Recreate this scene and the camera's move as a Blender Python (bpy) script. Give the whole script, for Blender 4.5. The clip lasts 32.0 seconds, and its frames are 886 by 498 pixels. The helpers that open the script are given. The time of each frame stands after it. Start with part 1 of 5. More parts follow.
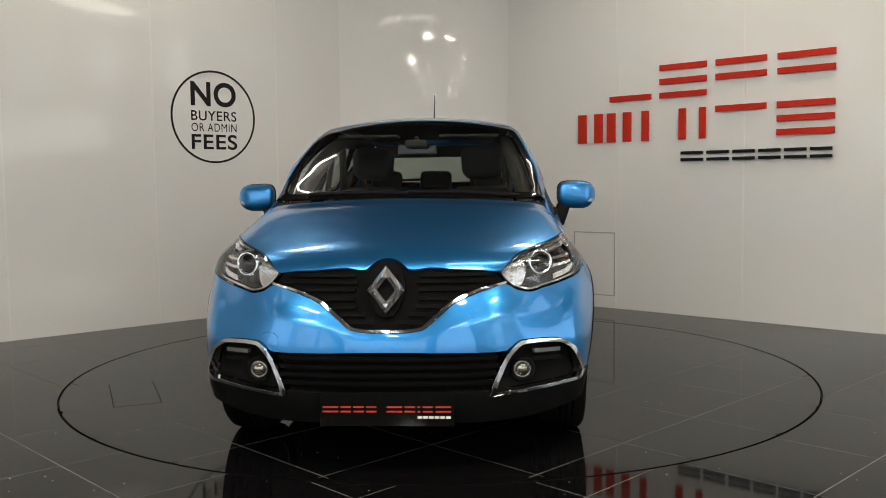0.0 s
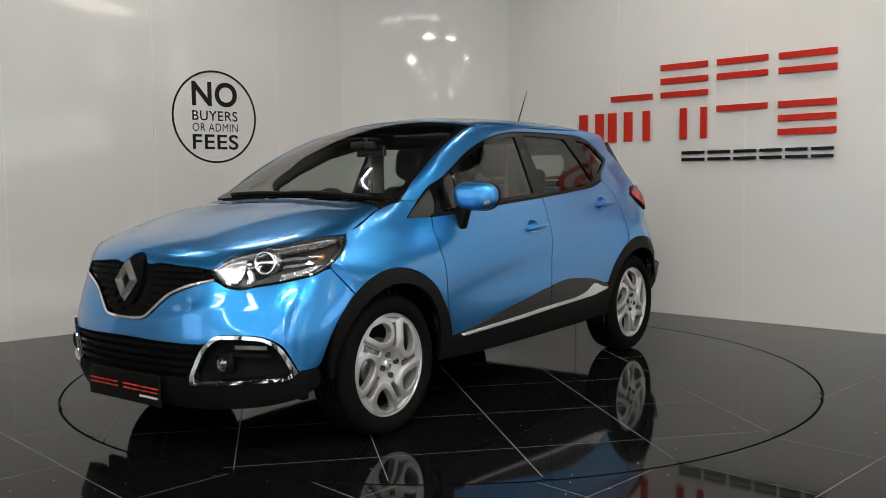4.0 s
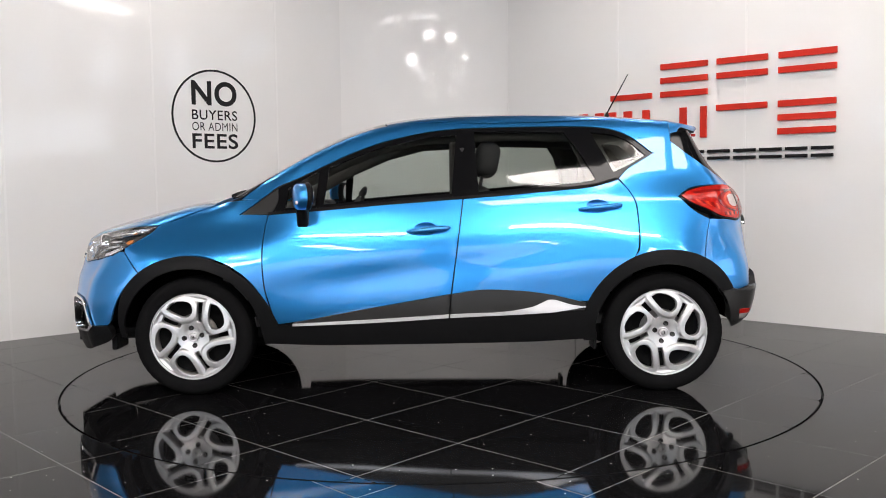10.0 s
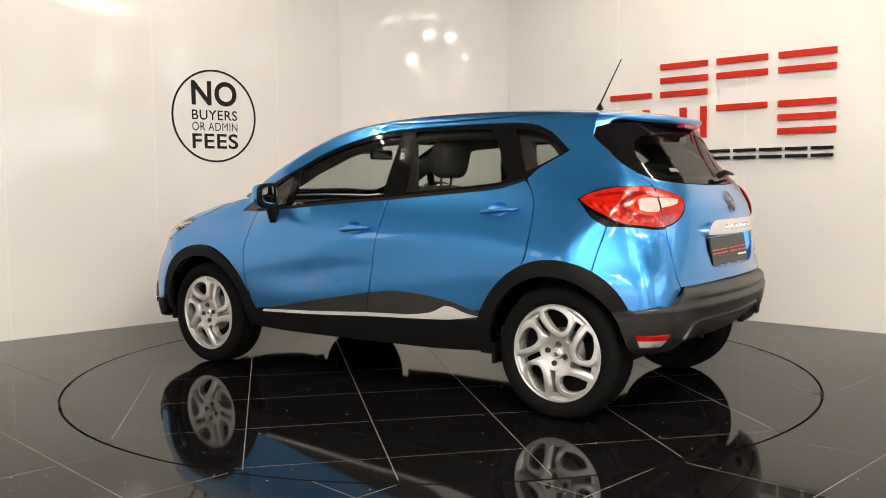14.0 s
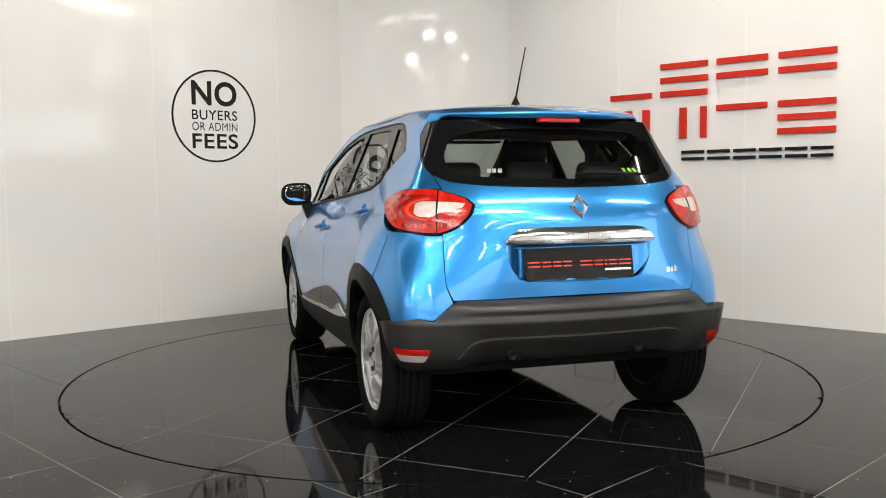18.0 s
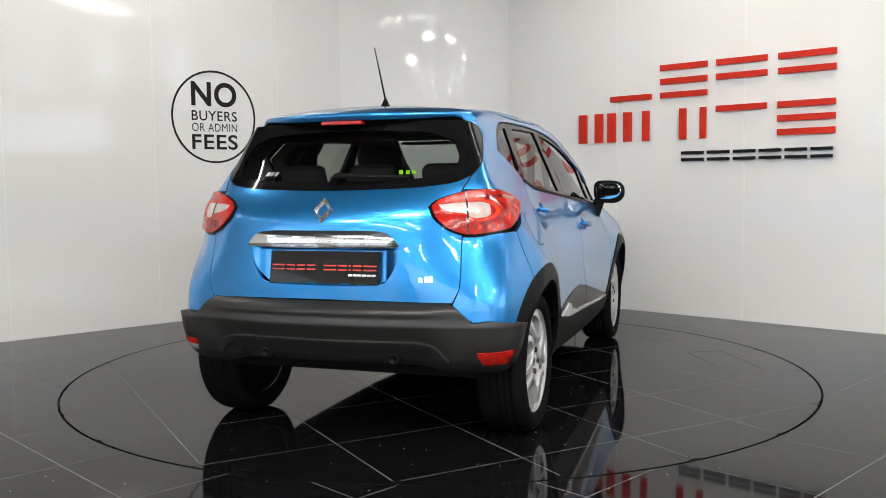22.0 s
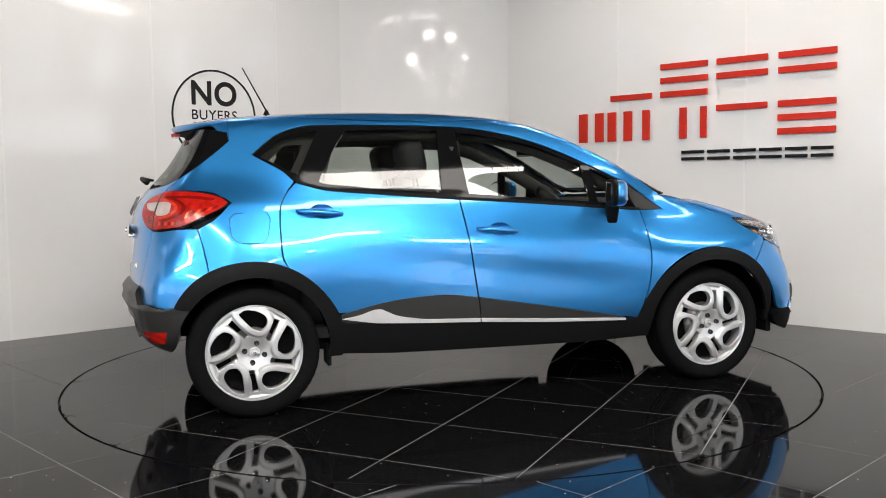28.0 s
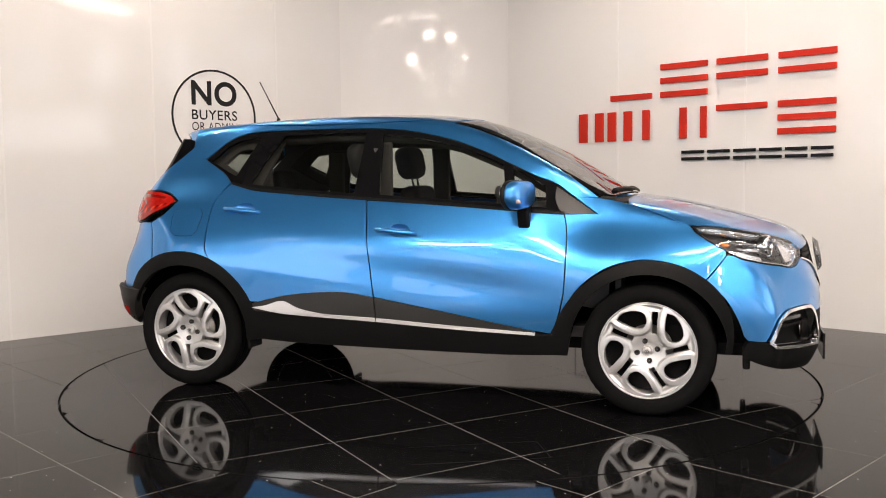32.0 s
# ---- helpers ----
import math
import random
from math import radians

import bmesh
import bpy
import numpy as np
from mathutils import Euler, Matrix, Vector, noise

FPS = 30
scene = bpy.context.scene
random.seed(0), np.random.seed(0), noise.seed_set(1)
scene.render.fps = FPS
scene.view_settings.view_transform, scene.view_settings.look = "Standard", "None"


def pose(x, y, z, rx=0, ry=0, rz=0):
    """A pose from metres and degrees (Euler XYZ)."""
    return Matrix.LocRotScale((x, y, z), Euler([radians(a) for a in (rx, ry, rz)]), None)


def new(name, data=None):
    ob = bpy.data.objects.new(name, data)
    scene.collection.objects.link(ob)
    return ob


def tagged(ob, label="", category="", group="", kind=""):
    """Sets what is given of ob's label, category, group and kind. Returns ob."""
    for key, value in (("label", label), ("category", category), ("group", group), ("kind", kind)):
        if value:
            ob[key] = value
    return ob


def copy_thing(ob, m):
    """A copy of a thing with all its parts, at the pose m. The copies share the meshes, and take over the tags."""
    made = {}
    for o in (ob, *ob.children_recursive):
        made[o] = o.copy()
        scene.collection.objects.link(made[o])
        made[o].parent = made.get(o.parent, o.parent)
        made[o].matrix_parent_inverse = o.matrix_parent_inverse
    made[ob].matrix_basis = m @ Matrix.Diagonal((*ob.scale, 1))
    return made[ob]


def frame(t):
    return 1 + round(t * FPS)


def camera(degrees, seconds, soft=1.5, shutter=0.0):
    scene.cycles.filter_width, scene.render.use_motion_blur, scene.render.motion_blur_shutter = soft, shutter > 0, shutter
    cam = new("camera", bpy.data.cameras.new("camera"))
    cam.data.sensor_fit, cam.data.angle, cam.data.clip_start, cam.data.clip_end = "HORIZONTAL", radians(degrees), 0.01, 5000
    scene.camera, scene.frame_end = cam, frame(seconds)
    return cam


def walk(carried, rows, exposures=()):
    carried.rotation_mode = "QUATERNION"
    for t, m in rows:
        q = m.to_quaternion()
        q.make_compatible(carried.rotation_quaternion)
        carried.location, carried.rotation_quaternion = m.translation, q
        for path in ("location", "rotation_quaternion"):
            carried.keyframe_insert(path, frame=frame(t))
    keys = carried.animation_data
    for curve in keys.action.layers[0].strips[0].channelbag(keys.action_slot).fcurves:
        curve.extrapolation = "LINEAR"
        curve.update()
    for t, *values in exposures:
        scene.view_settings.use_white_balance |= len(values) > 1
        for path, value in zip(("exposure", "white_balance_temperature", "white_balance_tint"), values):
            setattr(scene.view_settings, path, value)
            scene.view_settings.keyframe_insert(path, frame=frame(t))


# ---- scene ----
import itertools

# ---- camera ----
cam = camera(52.63, 32.0, soft=1.0)
EYE = (0.0, -5.638, 1.165)


def aim(up=0.0, left=0.0):
    """The tripod's pose, with a small shake in degrees."""
    m = Matrix.Translation(EYE) @ Euler((0, 0, radians(-0.2125 + left))).to_matrix().to_4x4()
    return m @ Euler((radians(90 - 4.213 + up), 0, 0)).to_matrix().to_4x4() @ Euler((0, 0, radians(-0.626))).to_matrix().to_4x4()


walk(cam, [(0, aim(0.05, -0.05)), (0.5, aim(0.11)), (2.2, aim(0.11)), (3.5, aim(0.07, 0.02)), (5.5, aim()), (19.5, aim()), (20.5, aim(0.05, -0.02)), (22.5, aim(0.05, -0.02)), (23.5, aim()), (32, aim())],
     [(0, -0.6, 7450, 8), (1, -0.65, 7400, 8), (3.5, -0.75, 7150, 9), (5.5, 0.0, 6650, 9), (9, 0.0, 6750, 13), (11.4, 0.05, 6950, 16), (12, 0.05, 7500, 15), (12.8, 0.1, 8000, 14), (16.8, 0.15, 7700, 12), (17.8, 0.1, 7350, 11), (19, 0.05, 6700, 9), (22.6, 0.0, 6850, 9), (24, 0.0, 7900, 11), (25.5, 0.0, 7950, 12), (27.5, 0.0, 6850, 12), (29.5, 0.0, 6950, 12), (30, 0.0, 7200, 14), (30.9, 0.05, 7550, 19), (32, 0.1, 7700, 19)])

# ---- world ----
world = bpy.data.worlds.new("world")
scene.world = world
world.use_nodes = True
world.node_tree.nodes["Background"].inputs[0].default_value = (0.8, 0.9, 1, 1)
world.node_tree.nodes["Background"].inputs[1].default_value = 4.0


LAMP_POWER = 232.0


# ---- materials ----
def mat(name, color, rough=0.5, metal=0.0, coat=0.0, spec=0.5, vary=0.0, scale=8.0, bump=0.0, bscale=60.0, emit=0.0, rvary=0.0, coat_rough=0.03):
    m = bpy.data.materials.new(name)
    m.use_nodes = True
    nt = m.node_tree
    b = nt.nodes["Principled BSDF"]
    b.inputs["Base Color"].default_value = (*color, 1)
    b.inputs["Roughness"].default_value = rough
    b.inputs["Metallic"].default_value = metal
    b.inputs["Coat Weight"].default_value = coat
    b.inputs["Coat Roughness"].default_value = coat_rough
    b.inputs["Specular IOR Level"].default_value = spec
    if emit:
        b.inputs["Emission Color"].default_value = (*color, 1)
        b.inputs["Emission Strength"].default_value = emit
    if vary or rvary or bump:
        tc = nt.nodes.new("ShaderNodeTexCoord")
        n1 = nt.nodes.new("ShaderNodeTexNoise")
        n1.inputs["Scale"].default_value = scale
        n1.inputs["Detail"].default_value = 6
        nt.links.new(tc.outputs["Object"], n1.inputs["Vector"])
        if vary:
            r = nt.nodes.new("ShaderNodeMapRange")
            r.inputs["To Min"].default_value, r.inputs["To Max"].default_value = 1 - vary, 1 + vary
            nt.links.new(n1.outputs["Fac"], r.inputs["Value"])
            mx = nt.nodes.new("ShaderNodeVectorMath")
            mx.operation = "SCALE"
            mx.inputs[0].default_value = color
            nt.links.new(r.outputs["Result"], mx.inputs["Scale"])
            nt.links.new(mx.outputs["Vector"], b.inputs["Base Color"])
        if rvary:
            r2 = nt.nodes.new("ShaderNodeMapRange")
            r2.inputs["To Min"].default_value, r2.inputs["To Max"].default_value = max(0, rough - rvary), rough + rvary
            nt.links.new(n1.outputs["Fac"], r2.inputs["Value"])
            nt.links.new(r2.outputs["Result"], b.inputs["Roughness"])
        if bump:
            n2 = nt.nodes.new("ShaderNodeTexNoise")
            n2.inputs["Scale"].default_value = bscale
            n2.inputs["Detail"].default_value = 3
            nt.links.new(tc.outputs["Object"], n2.inputs["Vector"])
            bp = nt.nodes.new("ShaderNodeBump")
            bp.inputs["Strength"].default_value = bump
            bp.inputs["Distance"].default_value = 0.003
            nt.links.new(n2.outputs["Fac"], bp.inputs["Height"])
            nt.links.new(bp.outputs["Normal"], b.inputs["Normal"])
    return m


def glass_mat(name, tint, gloss=1.0, rough=0.0):
    """Thin pane: tinted see-through with a mirror gloss that grows towards grazing."""
    m = bpy.data.materials.new(name)
    m.use_nodes = True
    nt = m.node_tree
    nt.nodes.clear()
    out = nt.nodes.new("ShaderNodeOutputMaterial")
    mix = nt.nodes.new("ShaderNodeMixShader")
    tr = nt.nodes.new("ShaderNodeBsdfTransparent")
    tr.inputs[0].default_value = (*tint, 1)
    gl = nt.nodes.new("ShaderNodeBsdfGlossy")
    gl.inputs["Roughness"].default_value = rough
    gl.inputs["Color"].default_value = (gloss, gloss, gloss, 1)
    lw = nt.nodes.new("ShaderNodeLayerWeight")
    lw.inputs["Blend"].default_value = 0.5
    pw = nt.nodes.new("ShaderNodeMath")
    pw.operation, pw.inputs[1].default_value = "POWER", 5.0
    ma = nt.nodes.new("ShaderNodeMath")
    ma.operation, ma.inputs[1].default_value, ma.inputs[2].default_value = "MULTIPLY_ADD", 0.92, 0.07
    nt.links.new(lw.outputs["Facing"], pw.inputs[0])
    nt.links.new(pw.outputs[0], ma.inputs[0])
    nt.links.new(ma.outputs[0], mix.inputs[0])
    nt.links.new(tr.outputs[0], mix.inputs[1])
    nt.links.new(gl.outputs[0], mix.inputs[2])
    nt.links.new(mix.outputs[0], out.inputs[0])
    return m


WALL = mat("white_gloss_panel", (0.80, 0.79, 0.77), 0.06, spec=0.5, vary=0.02, scale=1.5, rvary=0.02, bump=0.05, bscale=2.5)
# Corner white is paler than WALL, making up in colour for dimmer light there.
WALL_BENT_LIGHTENED = mat("white_gloss_bent_panel_lightened", (0.84, 0.83, 0.81), 0.05, spec=0.3, vary=0.02, scale=1.5, rvary=0.03, bump=0.12, bscale=3)
SEAM = mat("white_joint_strip", (0.8, 0.79, 0.77), 0.3)
TILE = mat("black_polished_tile", (0.005, 0.005, 0.0055), 0.05, spec=0.14, rvary=0.025, scale=5)


def speckle(m):
    """Sparse pale specks in the tile's base colour."""
    nt = m.node_tree
    b = nt.nodes["Principled BSDF"]
    tc = nt.nodes.new("ShaderNodeTexCoord")
    vo = nt.nodes.new("ShaderNodeTexVoronoi")
    vo.voronoi_dimensions = "2D"
    vo.inputs["Scale"].default_value = 13.0
    info = nt.nodes.new("ShaderNodeObjectInfo")
    far = nt.nodes.new("ShaderNodeVectorMath")
    far.operation = "MULTIPLY_ADD"
    far.inputs[1].default_value = (37.0, 53.0, 0.0)
    nt.links.new(info.outputs["Random"], far.inputs[0])
    nt.links.new(tc.outputs["Object"], far.inputs[2])
    nt.links.new(far.outputs["Vector"], vo.inputs["Vector"])
    small = nt.nodes.new("ShaderNodeMath")
    small.operation, small.inputs[1].default_value = "LESS_THAN", 0.038
    nt.links.new(vo.outputs["Distance"], small.inputs[0])
    rare = nt.nodes.new("ShaderNodeMath")
    rare.operation, rare.inputs[1].default_value = "GREATER_THAN", 0.83
    nt.links.new(vo.outputs["Color"], rare.inputs[0])
    both_ = nt.nodes.new("ShaderNodeMath")
    both_.operation = "MULTIPLY"
    nt.links.new(small.outputs[0], both_.inputs[0])
    nt.links.new(rare.outputs[0], both_.inputs[1])
    mix = nt.nodes.new("ShaderNodeMix")
    mix.data_type = "RGBA"
    mix.inputs["A"].default_value = (*b.inputs["Base Color"].default_value[:3], 1)
    mix.inputs["B"].default_value = (0.75, 0.74, 0.7, 1)
    nt.links.new(both_.outputs[0], mix.inputs["Factor"])
    nt.links.new(mix.outputs["Result"], b.inputs["Base Color"])


speckle(TILE)
GROUT = mat("grey_grout", (0.21, 0.21, 0.2), 0.6, vary=0.3, scale=30)
DARK = mat("dark_pit", (0.004, 0.004, 0.004), 0.8, spec=0.08)
RED = mat("red_acrylic", (0.58, 0.026, 0.012), 0.4, spec=0.2, vary=0.04)
BLACK_SIGN = mat("black_acrylic", (0.008, 0.008, 0.0085), 0.3, spec=0.2)
PAINT = mat("blue_metallic_paint", (0.022, 0.256, 0.635), 0.29, metal=0.86, coat=1.0, vary=0.03, scale=900, bump=0.02, bscale=30, coat_rough=0.02)
TRIM = mat("black_plastic", (0.0055, 0.0055, 0.0058), 0.5, spec=0.1, bump=0.15, bscale=900, vary=0.1, scale=20)
GREY_TRIM = mat("dark_grey_plastic", (0.02, 0.0195, 0.019), 0.36, spec=0.4, bump=0.1, bscale=900, vary=0.08, scale=20)
GLOSS_BLACK = mat("gloss_black", (0.008, 0.008, 0.009), 0.08, coat=0.6)
SURROUND_BLACK = mat("surround_black", (0.005, 0.005, 0.0055), 0.05, spec=0.16)
BADGE = mat("badge_chrome", (0.9, 0.9, 0.91), 0.08, metal=0.85)
SATIN_CHROME = mat("satin_chrome", (0.86, 0.86, 0.87), 0.14, metal=0.45)
EMBOSSED = mat("embossed_chrome", (0.8, 0.8, 0.81), 0.09, metal=1.0, bump=0.16, bscale=24)
CHROME = mat("chrome", (0.85, 0.85, 0.86), 0.06, metal=1.0)
SILVER = mat("silver_alloy", (0.56, 0.56, 0.56), 0.32, metal=0.65, coat=0.25, vary=0.03, scale=300)
WELL = mat("wheel_well_black", (0.002, 0.002, 0.002), 0.9, spec=0.0)
TYRE = mat("tyre_rubber", (0.006, 0.006, 0.0063), 0.75, spec=0.03, vary=0.2, scale=40, bump=0.2, bscale=300)
CLOTH = mat("dark_seat_cloth", (0.02, 0.02, 0.022), 0.85, vary=0.2, scale=60, bump=0.3, bscale=500)
CABIN = mat("cabin_plastic", (0.025, 0.025, 0.027), 0.65, bump=0.2, bscale=700)
LINER = mat("headlining", (0.03, 0.028, 0.025), 0.9, vary=0.1, scale=40)
STEEL = mat("brake_steel", (0.35, 0.34, 0.33), 0.4, metal=0.9)
RED_LENS = mat("red_lens", (0.4, 0.01, 0.006), 0.1, spec=0.4, coat=0.2, vary=0.75, scale=34, bump=0.5, bscale=70)
LIT_RED = mat("lit_red_facet", (0.66, 0.05, 0.02), 0.12, coat=0.3, vary=0.3, scale=50)
DEEP_RED = mat("deep_red_lens", (0.2, 0.004, 0.003), 0.1, coat=1.0, vary=0.3, scale=60)
WHITE_LENS = mat("white_lens", (0.42, 0.38, 0.37), 0.12, coat=1.0)
PINK_LENS = mat("pale_lens", (0.5, 0.4, 0.37), 0.1, coat=0.3, vary=0.25, scale=40, bump=0.5, bscale=150)
LED_STRIP = mat("unlit_led_strip", (0.12, 0.12, 0.12), 0.2, coat=0.5)
AMBER = mat("amber_lens", (0.45, 0.14, 0.03), 0.15, coat=1.0)
GLASS = glass_mat("side_glass", (0.72, 0.76, 0.73))
PRIVACY = glass_mat("rear_glass", (0.64, 0.68, 0.65), 0.75)
REAR_GLASS = glass_mat("tinted_rear_glass", (0.46, 0.5, 0.47), 0.5)
FOG = mat("fog_glass", (0.3, 0.28, 0.24), 0.1, metal=0.9, coat=1.0)
PLATE = mat("black_plate", (0.005, 0.005, 0.005), 0.06, spec=0.3)
MATT_BLACK = mat("matt_black_plastic", (0.004, 0.004, 0.0042), 0.6, spec=0.07, vary=0.1, scale=20)
CLEAR = glass_mat("clear_lens", (0.93, 0.94, 0.95))
MIRROR = mat("mirror_glass", (0.9, 0.9, 0.9), 0.01, metal=1.0)
LAMP = mat("lamp_tube", (1.0, 0.967, 0.935), 0.5, emit=LAMP_POWER)


# ---- mesh helpers ----
def part(name, bm, material, parent=None, label="", smooth=True):
    me = bpy.data.meshes.new(name)
    bm.to_mesh(me)
    bm.free()
    return part_me(name, me, material, parent, label, smooth)


def part_me(name, me, material, parent=None, label="", smooth=True):
    me.materials.append(material)
    if smooth:
        me.polygons.foreach_set("use_smooth", np.ones(len(me.polygons), bool))
    ob = new(name, me)
    ob.parent = parent
    if label:
        ob["label"] = label
    return ob


def box(bm, x0, y0, z0, x1, y1, z1, bevel=0.0, seg=2):
    vs = [bm.verts.new((x, y, z)) for x in (x0, x1) for y in (y0, y1) for z in (z0, z1)]
    fs = [(0, 1, 3, 2), (4, 6, 7, 5), (0, 4, 5, 1), (2, 3, 7, 6), (0, 2, 6, 4), (1, 5, 7, 3)]
    faces = [bm.faces.new([vs[i] for i in f]) for f in fs]
    if bevel:
        edges = list({e for f in faces for e in f.edges})
        bmesh.ops.bevel(bm, geom=edges, offset=bevel, segments=seg, affect="EDGES", profile=0.5)
    return bm


def box_part(name, lo, hi, material, parent=None, bevel=0.0, label=""):
    return part(name, box(bmesh.new(), *lo, *hi, bevel), material, parent, label, smooth=False)


def lathe(bm, prof, n=48, axis="y", caps=False):
    """A ring of profile points (radius, along the axis) turned round the axis."""
    rings = []
    for i in range(n):
        a = 2 * math.pi * i / n
        ring = []
        for r, h in prof:
            c, s = r * math.cos(a), r * math.sin(a)
            ring.append(bm.verts.new((c, h, s) if axis == "y" else (c, s, h) if axis == "z" else (h, c, s)))
        rings.append(ring)
    for i in range(n):
        a, b = rings[i], rings[(i + 1) % n]
        for j in range(len(prof) - 1):
            bm.faces.new((a[j], a[j + 1], b[j + 1], b[j]))
    if caps:
        bm.faces.new([r[0] for r in rings])
        bm.faces.new([r[-1] for r in rings][::-1])
    bmesh.ops.recalc_face_normals(bm, faces=bm.faces)
    return bm


def tube(bm, pts, r, n=8):
    """A round bar along points."""
    pts = [Vector(q) for q in pts]
    rings = []
    for i, q in enumerate(pts):
        d = (pts[min(i + 1, len(pts) - 1)] - pts[max(i - 1, 0)]).normalized()
        a = d.orthogonal().normalized()
        b = d.cross(a)
        rr = r[i] if isinstance(r, (list, tuple)) else r
        rings.append([bm.verts.new(q + a * rr * math.cos(t) + b * rr * math.sin(t)) for t in [2 * math.pi * k / n for k in range(n)]])
    for p, q in zip(rings, rings[1:]):
        for k in range(n):
            bm.faces.new((p[k], p[(k + 1) % n], q[(k + 1) % n], q[k]))
    bm.faces.new(rings[0][::-1])
    bm.faces.new(rings[-1])
    bmesh.ops.recalc_face_normals(bm, faces=bm.faces)
    return bm


def inside(poly, a, b):
    """Which of the points (a, b) lie in a polygon."""
    r = np.zeros(len(a), bool)
    px, py = poly[:, 0], poly[:, 1]
    qx, qy = np.roll(px, 1), np.roll(py, 1)
    for x0, y0, x1, y1 in zip(px, py, qx, qy):
        if y0 != y1:
            r ^= ((y0 > b) != (y1 > b)) & (a < (x1 - x0) * (b - y0) / (y1 - y0) + x0)
    return r


def soften(pts, step, sharp=50, closed=True):
    """A dense outline: bends below `sharp` degrees are drawn round."""
    P = [np.array(q, float) for q in pts]
    n = len(P)
    tang = []
    for i in range(n):
        d0, d1 = P[i] - P[i - 1], P[(i + 1) % n] - P[i]
        l0, l1 = np.linalg.norm(d0) + 1e-9, np.linalg.norm(d1) + 1e-9
        bend = math.degrees(math.acos(max(-1, min(1, float(d0 @ d1) / (l0 * l1)))))
        t = (d0 / l0 * l1 + d1 / l1 * l0) / (l0 + l1)
        tang.append(None if bend > sharp else t * min(l0, l1))
    out = []
    for i in range(n if closed else n - 1):
        a, b = P[i], P[(i + 1) % n]
        d = b - a
        ln = np.linalg.norm(d)
        ta = d if tang[i] is None else tang[i]
        tb = d if tang[(i + 1) % n] is None else tang[(i + 1) % n]
        k = max(1, int(math.ceil(ln / step)))
        for j in range(k):
            s = j / k
            out.append((2 * s**3 - 3 * s**2 + 1) * a + (s**3 - 2 * s**2 + s) * ta + (3 * s**2 - 2 * s**3) * b + (s**3 - s**2) * tb)
    if not closed:
        out.append(P[-1])
    return np.array(out)


def fill(rings, step):
    """Triangles that fill the first outline, less the others: points, triangles, outlines as lists of point numbers."""
    lo, hi = rings[0].min(0), rings[0].max(0)
    ga, gb = np.meshgrid(np.arange(lo[0] + step / 2, hi[0], step), np.arange(lo[1] + step / 2, hi[1], step))
    g = np.stack([ga.ravel(), gb.ravel()], 1)
    keep = inside(rings[0], g[:, 0], g[:, 1])
    for r in rings[1:]:
        keep &= ~inside(r, g[:, 0], g[:, 1])
    g = g[keep]
    edge = np.concatenate(rings)
    if len(g):
        d = np.sqrt(((g[:, None] - edge[None]) ** 2).sum(2)).min(1)
        g = g[d > step * 0.55]
    pts = np.concatenate([edge, g])
    edges, at = [], 0
    for r in rings:
        edges += [(at + i, at + (i + 1) % len(r)) for i in range(len(r))]
        at += len(r)
    from mathutils.geometry import delaunay_2d_cdt
    vs, _, tris, _, _, _ = delaunay_2d_cdt([Vector(q) for q in pts], edges, [], 0, 1e-6)
    vs = np.array([tuple(v) for v in vs])
    tris = np.array(tris)
    c = vs[tris].mean(1)
    ok = inside(rings[0], c[:, 0], c[:, 1])
    for r in rings[1:]:
        ok &= ~inside(r, c[:, 0], c[:, 1])
    return vs, tris[ok]


# ---- body surface ----
def spl(*pts):
    """A smooth curve through (x, y) knots, straight beyond its ends."""
    xs = np.array([q[0] for q in pts], float)
    ys = np.array([q[1] for q in pts], float)
    d = np.diff(ys) / np.diff(xs)
    m = np.concatenate([[d[0]], (d[1:] * np.diff(xs)[:-1] + d[:-1] * np.diff(xs)[1:]) / (xs[2:] - xs[:-2]), [d[-1]]])

    def f(x):
        x = np.asarray(x, float)
        i = np.clip(np.searchsorted(xs, x) - 1, 0, len(xs) - 2)
        hh = xs[i + 1] - xs[i]
        s = (x - xs[i]) / hh
        c = np.clip(s, 0, 1)
        y = ((2 * c**3 - 3 * c**2 + 1) * ys[i] + (c**3 - 2 * c**2 + c) * hh * m[i]
             + (3 * c**2 - 2 * c**3) * ys[i + 1] + (c**3 - c**2) * hh * m[i + 1])
        return y + np.where(s < 0, s * hh * m[0], 0) + np.where(s > 1, (s - 1) * hh * m[-1], 0)
    return f


top_line = spl((-1.75, 1.478), (-1.62, 1.508), (-1.4, 1.538), (-1.12, 1.562), (-0.8, 1.577), (-0.5, 1.583), (-0.15, 1.58),
               (0.1, 1.564), (0.3, 1.53), (0.5, 1.464), (0.7, 1.371), (0.9, 1.256), (1.1, 1.137), (1.17, 1.105), (1.36, 1.071),
               (1.62, 1.016), (1.83, 0.962), (2.02, 0.906), (2.15, 0.85))
crown = spl((-1.7, 0.085), (-1.3, 0.13), (-0.9, 0.138), (0.9, 0.135), (1.25, 0.075), (1.7, 0.13), (2.1, 0.16))
plan = spl((-2.1, 0.6), (-1.95, 0.718), (-1.8, 0.775), (-1.6, 0.806), (-1.3, 0.822), (-0.9, 0.812), (-0.4, 0.812), (0, 0.813),
           (0.5, 0.808), (0.9, 0.802), (1.2, 0.8), (1.5, 0.798), (1.75, 0.793), (1.95, 0.762), (2.2, 0.622))
lean = spl((0.15, -0.06), (0.3, 0.0), (0.45, 0.03), (0.6, 0.038), (0.75, 0.038), (0.85, 0.022), (0.95, -0.012), (1.05, -0.052),
           (1.15, -0.1), (1.25, -0.144), (1.35, -0.19), (1.45, -0.235), (1.5, -0.26), (1.6, -0.33))
